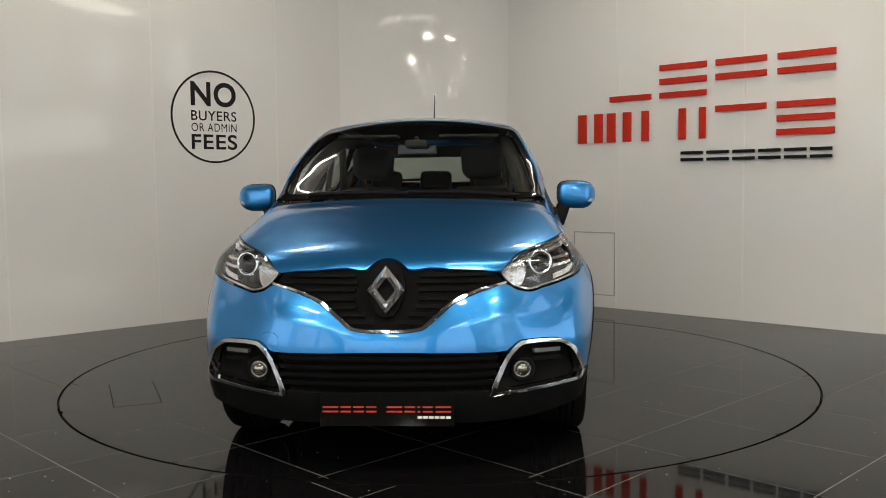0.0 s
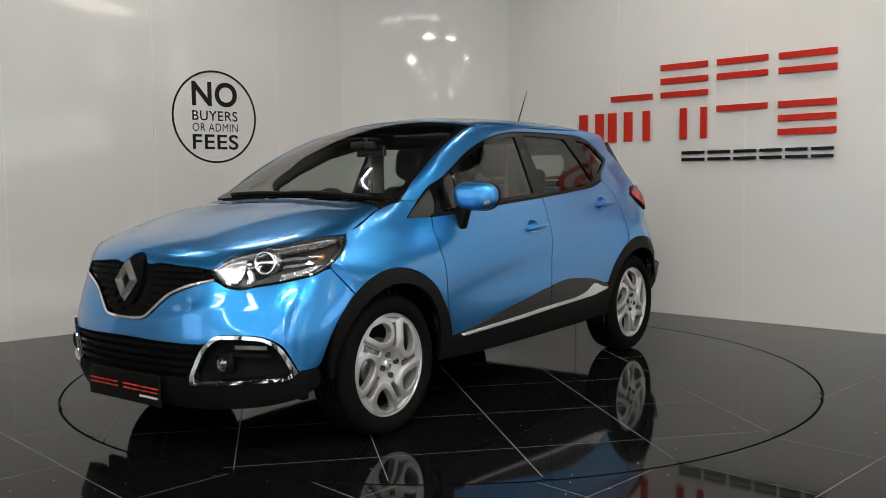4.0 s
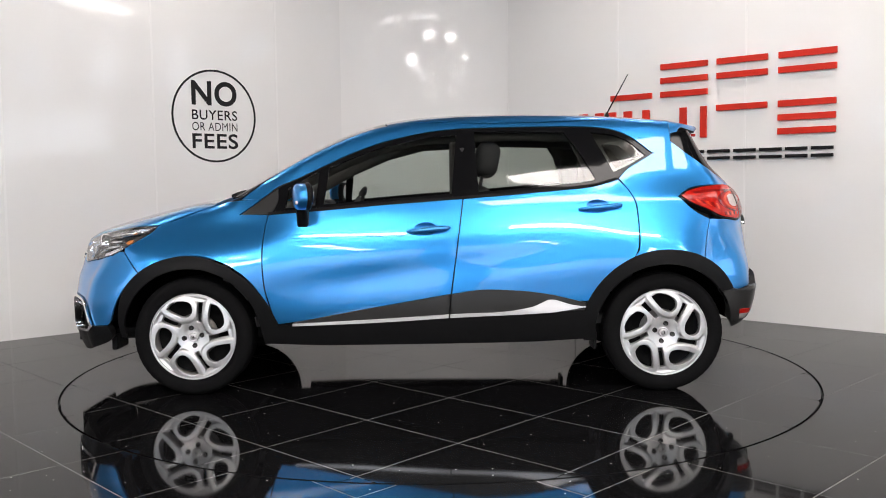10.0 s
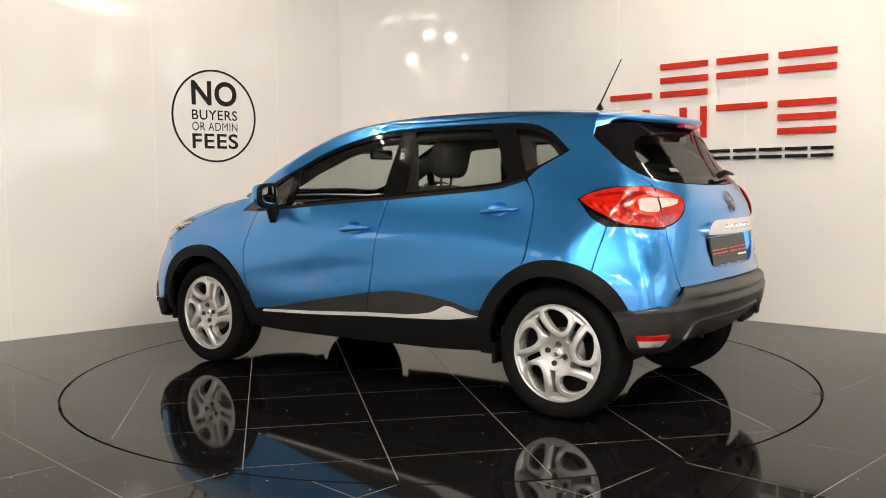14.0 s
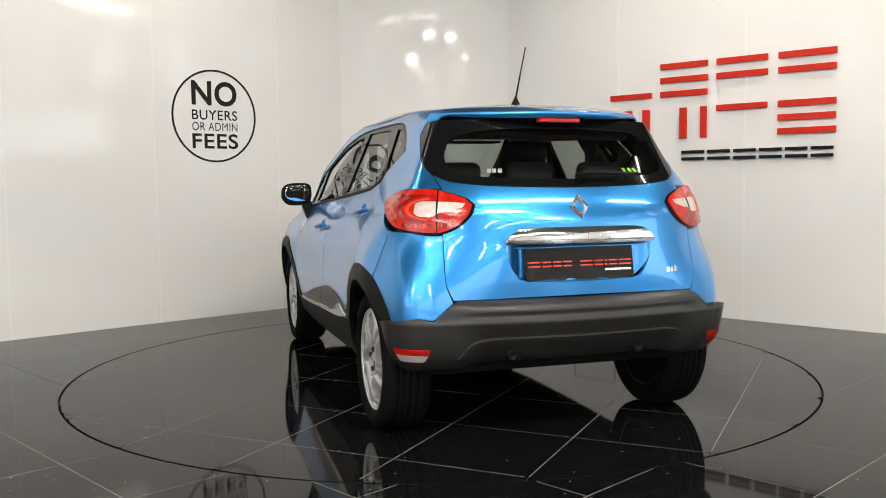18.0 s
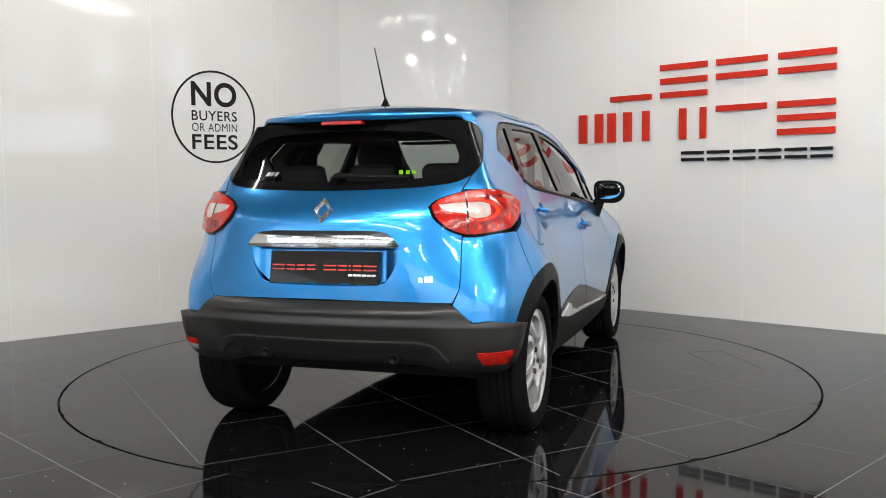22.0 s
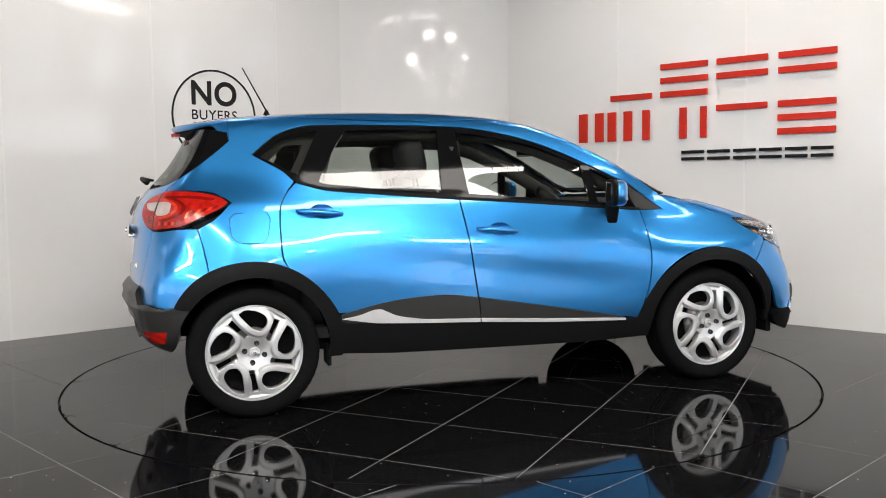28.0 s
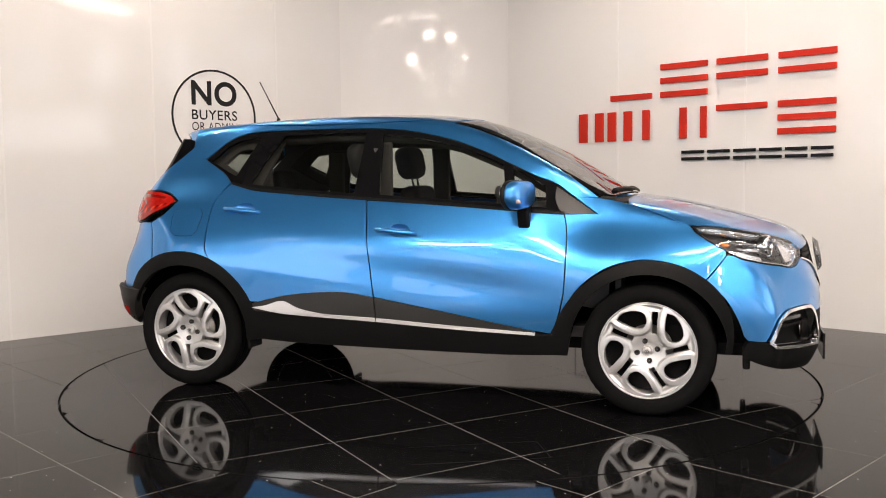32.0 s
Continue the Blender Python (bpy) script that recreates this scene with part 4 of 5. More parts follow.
def front_shape(a, b):
    """A swelling below the grille's flank and a hollow over each fog lamp."""
    u = np.abs(a)
    s = 0.005 * np.exp(-((b - (0.63 + 0.004 * (u - 16))) / 0.035) ** 2) * np.exp(-((u - 17) / 9) ** 4)
    s = s - 0.005 * np.exp(-((u - 31) / 5) ** 2) * np.exp(-((b - 0.63) / 0.06) ** 2)
    return s + 0.007 * np.exp(-((u - 38) / 4) ** 2) * np.exp(-((b - 0.66 - 0.01 * (u - 38)) / 0.05) ** 2)


fb = panel("front_bumper", "nose", mirrored(bump_f), PAINT, step=0.024, sharp=45, holes=(tow_gap,), shape=front_shape)
panel("tow_eye_cover", "nose", tow, PAINT, fb, step=0.02, depth=0.006, shape=front_shape)
lowgr = panel("lower_grille", "nose", mirrored([(0, 0.512), (20.8, 0.506), (19, 0.355), (0, 0.35)]), DARK, lift=-0.04, depth=0)
for z in (0.485, 0.452, 0.42, 0.388):
    panel("grille_slat", "nose", mirrored([(0, z + 0.009), (20.2, z + 0.009), (19.8, z - 0.007), (0, z - 0.007)]), SLAT, lowgr, lift=-0.006, depth=0.02, step=0.05)
skirt = [(0, 0.352), (18.4, 0.356), (18.0, 0.336), (37.5, 0.36), (39.3, 0.388), (43, 0.393), (43.5, 0.36), (43, 0.32), (40, 0.285), (34, 0.25), (26, 0.232), (18, 0.225), (8, 0.23), (0, 0.235)]
panel("front_skirt", "nose", mirrored(skirt), TRIM, lift=0.006, step=0.03, depth=0.05)
for s in (1, -1):
    fog_o = [(23.8, 0.541), (33, 0.535), (36.2, 0.5), (39.2, 0.39), (37.6, 0.362), (18.4, 0.335), (18.6, 0.37), (21.2, 0.49)]
    fog_i = [(24.4, 0.519), (32.6, 0.515), (35, 0.49), (37.6, 0.392), (37, 0.38), (20.2, 0.358), (20.2, 0.378), (22.4, 0.48)]
    fog_i = [(a + 0.62 * (b - a), c + 0.62 * (d - c)) for (a, c), (b, d) in zip(fog_o, fog_i)]
    fog = panel("fog_lamp_bezel", "nose", fog_o, CHROME, holes=(fog_i,), side=s, lift=0.014, step=0.02, depth=0.04, sharp=75, label="chrome fog lamp surround")
    panel("bezel_backing", "nose", fog_i, MATT_BLACK, fog, side=s, lift=-0.035, depth=0)
    panel("daylight_strip", "nose", [(27.5, 0.505), (33.5, 0.50), (33.5, 0.485), (27.5, 0.49)], LED_STRIP, fog, side=s, lift=-0.008)
    c = meet(*rays("nose", np.array([24.6]), np.array([0.428])), near=0.05)[0]
    bm = lathe(bmesh.new(), [(0.001, 0.006), (0.016, 0.004), (0.028, -0.002), (0.034, -0.01), (0.038, 0.0), (0.04, -0.03)], 28, "x")
    ob = part("fog_lamp", bm, FOG, fog, "round clear fog lamp")
    ob.location, ob.scale = (c[0] - 0.012, c[1] * s, c[2]), (1, 0.9, 0.9)
    ob = part("fog_lamp_ring", lathe(bmesh.new(), [(0.036, -0.02), (0.037, 0.008), (0.046, 0.008), (0.052, -0.02)], 28, "x"), MATT_BLACK, fog)
    ob.location = (c[0] - 0.012, c[1] * s, c[2])
    panel("bezel_fin", "nose", [(26.5, 0.47), (33.8, 0.462), (34.2, 0.452), (26.8, 0.458)], TRIM, fog, side=s, lift=-0.01, depth=0.02, step=0.03)
    # headlamp
    lamp = lamp_outline
    hl = panel("headlamp", "nose", lamp, LAMP_DARK, side=s, lift=-0.05, step=0.03, sharp=60, depth=0.01)
    panel("lens", "nose", lamp, CLEAR, hl, side=s, lift=0.002, depth=0.05, step=0.03, sharp=60, shadow=False, label="clear plastic headlamp lens")
    r0, r1, r2 = [[(a + (35 - a) * k, z + (0.85 - z) * k * 1.5) for a, z in lamp] for k in (0.0, 0.022, 0.065)]
    panel("lamp_rim", "nose", r0, GLOSS_BLACK, hl, holes=(r1,), side=s, lift=-0.002, depth=0.02, step=0.03, sharp=60)
    panel("chrome_rim", "nose", r1, CHROME, hl, holes=(r2,), side=s, lift=-0.012, depth=0.02, step=0.03, sharp=60)
    panel("inner_bezel", "nose", [(28.6, 0.875), (33, 0.895), (38.5, 0.905), (41, 0.895), (39.5, 0.85), (36, 0.812), (32, 0.78), (28.8, 0.765), (28.2, 0.8)], GLOSS_BLACK, hl, side=s, lift=-0.042, depth=0.01, step=0.03)
    panel("facet_reflector", "nose", [(22.4, 0.815), (24.3, 0.845), (28, 0.87), (28.6, 0.85), (28, 0.79), (27, 0.762), (25.5, 0.762), (23.6, 0.785)], LAMP_BOWL, hl, side=s, lift=-0.03, depth=0.012, step=0.012)
    c = meet(*rays("nose", np.array([32.0]), np.array([0.838])), near=0.05)[0]
    for nm, prof, mt in (("projector_ring", [(0.036, -0.014), (0.037, 0.004), (0.043, 0.014), (0.052, 0.012), (0.057, 0.0), (0.057, -0.03)], CHROME), ("projector_lens", [(0.001, 0.012), (0.014, 0.010), (0.026, 0.002), (0.035, -0.012)], GLOSS_BLACK)):
        ob = part(nm, lathe(bmesh.new(), prof, 36, "x"), mt, hl)
        ob.location = (c[0] - 0.034, (c[1] - 0.012) * s, c[2])
        ob.rotation_euler = (0, radians(-4), radians(18) * s)
    panel("brow", "nose", [(24.6, 0.851), (28, 0.873), (33, 0.895), (38, 0.911), (44, 0.928), (48.6, 0.933), (48.4, 0.925), (44, 0.918), (38, 0.9), (33, 0.884), (28, 0.862)], BADGE, hl, side=s, lift=-0.018, depth=0.015, step=0.02)
    panel("indicator_bulb", "nose", [(44.2, 0.892), (45.6, 0.897), (46, 0.88), (45.2, 0.868), (44.2, 0.872)], AMBER, hl, side=s, lift=-0.042, depth=0.01, step=0.02, label="amber indicator behind the lens")
    for z0, z1, u0, u1 in ((0.862, 0.874, 35.8, 43.5), (0.826, 0.838, 36.2, 42.8)):
        panel("chrome_fin", "nose", [(u0, z0 - 0.004), (u0 + 0.4, z1 - 0.004), (u1, z1 + 0.012), (u1 + 0.3, z0 + 0.014)], BADGE, hl, side=s, lift=-0.03, depth=0.012, step=0.02)
    panel("lower_reflector", "nose", [(35.8, 0.772), (39.2, 0.788), (43, 0.808), (45, 0.832), (42.5, 0.826), (38.8, 0.806), (36, 0.793)], LAMP_BOWL, hl, side=s, lift=-0.03, depth=0.01, step=0.012)

# badge: plain diamond
def diamond(h, w, t, deep):
    bm = bmesh.new()
    o = [(0, h), (w, 0), (0, -h), (-w, 0)]
    i = [(0, h * (1 - t)), (w * (1 - t), 0), (0, -h * (1 - t)), (-w * (1 - t), 0)]
    m = [((a[0] + b[0]) / 2, (a[1] + b[1]) / 2) for a, b in zip(o, i)]
    V = [[bm.verts.new((x, y, z)) for y, z in pts] for pts, x in ((o, 0), (m, deep), (i, 0))]
    for a, b in zip(V, V[1:]):
        for k in range(4):
            bm.faces.new((a[k], a[(k + 1) % 4], b[(k + 1) % 4], b[k]))
    bmesh.ops.recalc_face_normals(bm, faces=bm.faces)
    return bm


panel("badge_shield", "nose", mirrored([(0, 0.862), (2.2, 0.856), (3.2, 0.80), (3.3, 0.75), (2.2, 0.68), (1.2, 0.655), (0, 0.65)]), SLAT, gr, lift=0.004, depth=0.03, step=0.03)
b1 = at(part("front_badge", diamond(0.094, 0.074, 0.5, 0.025), BADGE, car, "chrome diamond badge", smooth=False))
b1.location += Vector((2.124, 0, 0.757))
b1.rotation_euler = (0, radians(-10), 0)


def plate(name, x, z, tilt, back, h=0.125):
    """A black dealer plate with bars for its words."""
    root = at(box_part(name, (-0.006, -0.262, -h / 2), (0.006, 0.262, h / 2), PLATE, car, 0.002, "black plate with red and white bars"))
    root.location += Vector((x, 0, z))
    root.rotation_euler = (0, radians(tilt), math.pi if back else 0)
    for y0, y1 in ((-0.25, -0.19), (-0.18, -0.14), (-0.13, -0.09), (-0.08, -0.04), (0.0, 0.06), (0.07, 0.11), (0.12, 0.13), (0.14, 0.18), (0.19, 0.25)):
        for dz in (-0.012, 0.006):
            box_part("bar", (0.006, y0, dz), (0.008, y1, dz + 0.006), mat_red_text, root)
    for i in range(6):
        box_part("bar", (0.006, 0.12 + i * 0.022, -0.036), (0.008, 0.138 + i * 0.022, -0.027), SEAM, root)


mat_red_text = mat("red_print", (0.6, 0.03, 0.02), 0.4)
plate("number_plate", 2.156, 0.295, 0, False, 0.135)

# -- tail
gate = [(0, 1.139), (16, 1.144), (26, 1.152), (35.2, 1.173), (39.3, 1.2), (36, 1.142), (34.6, 0.94), (33, 0.72), (31.6, 0.664), (0, 0.672)]
recess = [(0, 0.9), (20, 0.893), (19.2, 0.82), (16.5, 0.745), (14.5, 0.735), (0, 0.73)]
tg = panel("tailgate", "tail", mirrored(gate), PAINT, holes=(mirrored(recess),), step=0.03, sharp=45)
def recess_shape(a, b):
    """A dished hollow that the rear plate sits in."""
    e = np.clip(1.25 * (1 - np.maximum(np.abs(a) / 20, np.abs(b - 0.816) / 0.087)), 0, 0.25) * 4
    return -0.05 * e * e * (3 - 2 * e)


panel("plate_recess", "tail", mirrored(recess), PAINT, tg, lift=-0.001, depth=0.0, step=0.018, shape=recess_shape)
def trim_bulge(a, b):
    return -0.007 * ((b - 0.925) / 0.038) ** 2


panel("tailgate_trim", "tail", mirrored([(0, 0.967), (13, 0.966), (16, 0.962), (17.8, 0.951), (19.2, 0.928), (20.2, 0.904), (20, 0.897), (19.4, 0.895), (0, 0.892)]), EMBOSSED, tg, lift=0.03, depth=0.03, step=0.012, shape=trim_bulge, label="broad chrome tailgate trim")
for i in range(6):
    u = -9.6 + 3.5 * i
    panel("trim_bar", "tail", [(u, 0.942), (u + 2.3, 0.942), (u + 2.3, 0.916), (u, 0.916)], CHROME, tg, side=-1, lift=0.0335, depth=0.005, step=0.012, sharp=30, shape=trim_bulge)
plate("number_plate", -1.866, 0.805, -10, True, 0.145)
b2 = at(part("rear_badge", diamond(0.062, 0.048, 0.5, 0.016), BADGE, car, "chrome diamond badge", smooth=False))
b2.location += Vector((-1.866, 0, 1.055))
b2.rotation_euler = (0, radians(-25), math.pi)
glass_o = [(0, 1.458), (20, 1.458), (33, 1.456), (44, 1.45), (51.2, 1.43), (50.5, 1.39), (46.8, 1.32), (43.6, 1.255), (40, 1.21), (35.5, 1.18), (26, 1.158), (16, 1.15), (0, 1.145)]
glass_i = [(0, 1.415), (20, 1.41), (31, 1.395), (37.5, 1.36), (38, 1.29), (35.5, 1.23), (30, 1.2), (20, 1.186), (0, 1.18)]
rw = panel("rear_window_border", "tail", mirrored(glass_o), SURROUND_BLACK, holes=(mirrored(glass_i),), step=0.02, sharp=45, lift=-0.0025)
panel("rear_window", "tail", mirrored(glass_i), REAR_GLASS, rw, step=0.05, lift=-0.006, depth=0, shadow=False, label="tinted rear window")
bump_side = [(34.85, 0.936), (33.25, 0.72), (31.7, 0.652), (35.8, 0.578), (39, 0.586), (48, 0.56), (51.5, 0.596)] + [(u - 0.35, z) for u, z in recast([(-1.62, 0.655), (-1.51, 0.735), (-1.53, 0.85), (-1.555, 0.952)], 'side', 'tail')] + [(44, 0.948), (38, 0.935)]
bump_r = [(0, 0.664), (31.4, 0.656), (35.6, 0.578), (39, 0.586), (48, 0.56), (49.8, 0.558), (48.6, 0.52), (47.2, 0.45), (45.8, 0.375), (43, 0.333), (38, 0.325), (33, 0.335), (28, 0.345), (22, 0.358), (0, 0.362)]
bump_mid = spl((0.33, -0.09), (0.36, -0.07), (0.40, -0.046), (0.44, -0.028), (0.47, -0.014), (0.50, 0.004), (0.53, 0.022), (0.555, 0.034), (0.57, 0.043), (0.582, 0.038), (0.6, 0.036), (0.617, 0.042), (0.64, 0.030), (0.656, 0.010), (0.668, -0.012))
bump_end = spl((0.32, -0.06), (0.35, -0.03), (0.40, 0.0), (0.45, 0.016), (0.52, 0.028), (0.555, 0.032), (0.57, 0.036), (0.582, 0.031), (0.61, 0.031), (0.64, 0.026), (0.656, 0.012), (0.668, -0.008))


def bump_shape(a, b):
    """The rear bumper's two ridges, and the lip over its hollow middle."""
    f = np.clip((np.abs(a) - 24) / 8, 0, 1)
    f = f * f * (3 - 2 * f)
    tip = np.clip((np.abs(a) - 45.5) / 4.5, 0, 1)
    return bump_mid(b) * (1 - f) + bump_end(b) * f * (1 - 0.65 * tip * tip * (3 - 2 * tip))


rb = panel("rear_bumper", "tail", mirrored(bump_r), GREY_TRIM, step=0.017, depth=0.06, sharp=45, shape=bump_shape)
panel("valance_lip", "tail", mirrored([(0, 0.492), (24, 0.49), (27.5, 0.476), (31, 0.41), (30, 0.402), (26.6, 0.458), (23.4, 0.470), (0, 0.472)]), GREY_TRIM, rb, lift=0.016, depth=0.022, step=0.017, shape=bump_shape)
for y in (0.31, -0.31):
    bm = lathe(bmesh.new(), [(0.03, -0.02), (0.026, 0.006), (0.016, 0.01), (0.012, 0.002), (0.001, 0.002)], 20, "x")
    ob = part("bumper_boss", bm, TRIM, rb)
    ob.location, ob.rotation_euler = (-1.842, y, 0.41), (0, 0, math.pi)
for s in (1, -1):
    panel("rear_corner", "tail", bump_side, PAINT, side=s, step=0.03, sharp=45)
    panel("upper_corner", "tail", [(36.5, 1.143), (39.9, 1.202), (43.9, 1.252), (45.9, 1.293), (45.9, 1.142), (41, 1.141)], PAINT, side=s, step=0.025, sharp=40)
    tl = [(27.2, 1.066), (29, 1.092), (31.6, 1.109), (38, 1.135), (45, 1.136), (51, 1.12), (55, 1.098), (57, 1.076), (55.5, 1.05), (50.8, 1.0), (46.9, 0.964), (41.5, 0.949), (35, 0.943), (30.7, 0.975), (28, 1.022)]
    panel("lamp_gasket", "tail", [(43 + (a - 43) * 1.025, 1.04 + (z - 1.04) * 1.03 - 0.001) for a, z in tl], SURROUND_BLACK, side=s, lift=-0.004, depth=0.03, step=0.025, sharp=70)
    lampb = panel("tail_lamp", "tail", tl, SURROUND_BLACK, side=s, lift=0.006, depth=0.02, step=0.025, sharp=70)
    ti = [(a + (41 - a) * 0.06, z + (1.05 - z) * 0.065) for a, z in tl]
    wht = [(29.6, 1.072), (33, 1.078), (37, 1.081), (40.5, 1.082), (42, 1.072), (42, 1.032), (40.5, 1.018), (37, 1.018), (35.6, 1.034), (33, 1.04), (30.2, 1.055)]
    lens = panel("red_lens", "tail", ti, RED_LENS, lampb, holes=(wht,), side=s, lift=0.014, depth=0.01, step=0.025, sharp=70, label="glossy red tail lamp lens")
    panel("white_lens", "tail", wht, PINK_LENS, lampb, side=s, lift=0.011, depth=0.006, step=0.025, label="white reversing lens")
    panel("lamp_seam", "tail", [(36.4, 1.126), (36.75, 1.126), (36.05, 0.95), (35.7, 0.95)], GLOSS_BLACK, lampb, side=s, lift=0.0155, depth=0.004, step=0.03)
    for k in range(5):
        u = 32.4 + 0.7 * k
        panel("lens_rib", "tail", [(u, 1.01), (u + 0.35, 1.01), (u + 0.1, 0.972), (u - 0.25, 0.972)], DEEP_RED, lens, side=s, lift=0.0152, depth=0.003, step=0.02)
    # facet glint and shade painted on the lens in two reds: rings round the pale lamp and ribs towards the tip
    for k, (r0, r1) in enumerate(((1.22, 1.42), (1.62, 1.8))):
        ring = [(36.5 + 5.6 * r * math.cos(q), 1.048 + 0.034 * r * math.sin(q)) for r, qs in ((r1, range(17)), (r0, range(16, -1, -1))) for q in [radians(-75 + 150 * i / 16) for i in qs]]
        panel("lens_ring", "tail", ring, LIT_RED if k == 0 else DEEP_RED, lens, side=s, lift=0.0152, depth=0.003, step=0.015, sharp=80)
    for k in range(6):
        u = 46.6 + 1.25 * k
        z0, z1 = 1.0 + 0.009 * k, 1.035 + 0.005 * k
        panel("lens_facet", "tail", [(u, z0), (u + 0.7, z0 + 0.006), (u + 1.1, z1), (u + 0.4, z1 - 0.002)], DEEP_RED if k % 2 else LIT_RED, lens, side=s, lift=0.0152, depth=0.003, step=0.02)
    for k in range(7):
        u = 37.2 + 1.15 * k
        panel("lens_facet", "tail", [(u, 0.971), (u + 0.8, 0.971), (u + 1.0, 0.988), (u + 0.2, 0.988)], LIT_RED if k % 2 else DEEP_RED, lens, side=s, lift=0.0152, depth=0.003, step=0.02)
    panel("lens_band", "tail", [(40, 1.108), (47, 1.108), (52.5, 1.094), (52, 1.084), (46.5, 1.096), (40, 1.097)], DEEP_RED, lens, side=s, lift=0.0152, depth=0.003, step=0.02)
    panel("rear_fog", "tail", [(36.5, 0.455), (44.6, 0.457), (44.3, 0.431), (36.9, 0.429)], RED_LENS, rb, side=s, lift=0.003, depth=0.02, step=0.02, shape=bump_shape)
    panel("reverse_lamp", "tail", [(37, 0.427), (44.2, 0.429), (43.6, 0.398), (38.2, 0.394)], WHITE_LENS if s > 0 else RED_LENS, rb, side=s, lift=0.002, depth=0.02, step=0.02, shape=bump_shape)

# small chrome lettering as bars, and two window stickers as plain shapes
for i, u in enumerate((24.5, 25.8, 26.8)):
    panel("badge_bar", "tail", [(u, 0.77 + 0.004 * i), (u + 0.8, 0.77 + 0.004 * i), (u + 0.8, 0.75), (u, 0.75)], CHROME, tg, side=-1, lift=0.003, depth=0.002, step=0.01)
WHITE_INK, GREEN_INK = mat("white_sticker", (0.8, 0.8, 0.8), 0.5), mat("green_sticker", (0.3, 0.75, 0.05), 0.5)
for u, mt, sd in ((20.5, WHITE_INK, 1), (22.2, WHITE_INK, 1), (23.6, WHITE_INK, 1), (20.0, GREEN_INK, -1), (22.0, GREEN_INK, -1), (23.8, GREEN_INK, -1)):
    panel("window_sticker", "tail", [(u, 1.232), (u + 1.2, 1.232), (u + 1.2, 1.214), (u, 1.214)], mt, rw, side=sd, lift=-0.008, depth=0.0, step=0.02)

# wiper
bm = bmesh.new()
tube(bm, [(-1.80, -0.02, 1.185), (-1.825, -0.05, 1.205), (-1.80, -0.2, 1.20), (-1.765, -0.36, 1.195)], [0.018, 0.014, 0.01, 0.007])
at(part("rear_wiper", bm, TRIM, car))
for y0, y1, x0, x1 in ((0.55, 0.0, 1.12, 1.13), (0.0, -0.5, 1.14, 1.10)):
    zz = lambda x, y: float(top_line(x)) - float(crown(x)) * y * y + 0.004
    bm = tube(bmesh.new(), [(x0 + (x1 - x0) * k / 8, y0 + (y1 - y0) * k / 8, zz(x0 + (x1 - x0) * k / 8, y0 + (y1 - y0) * k / 8)) for k in range(9)], 0.011)
    at(part("wiper", bm, TRIM, car))

# aerial
bm = lathe(bmesh.new(), [(0.035, 0.0), (0.026, 0.012), (0.014, 0.035), (0.008, 0.05)], 20, "z", True)
ae = at(part("aerial", bm, TRIM, car))
ae.location += Vector((-1.13, 0, 1.548))
bm = tube(bmesh.new(), [(0, 0, 0.045), (-0.062, 0, 0.16), (-0.131, 0, 0.288)], [0.005, 0.004, 0.003])
part("rod", bm, TRIM, ae)

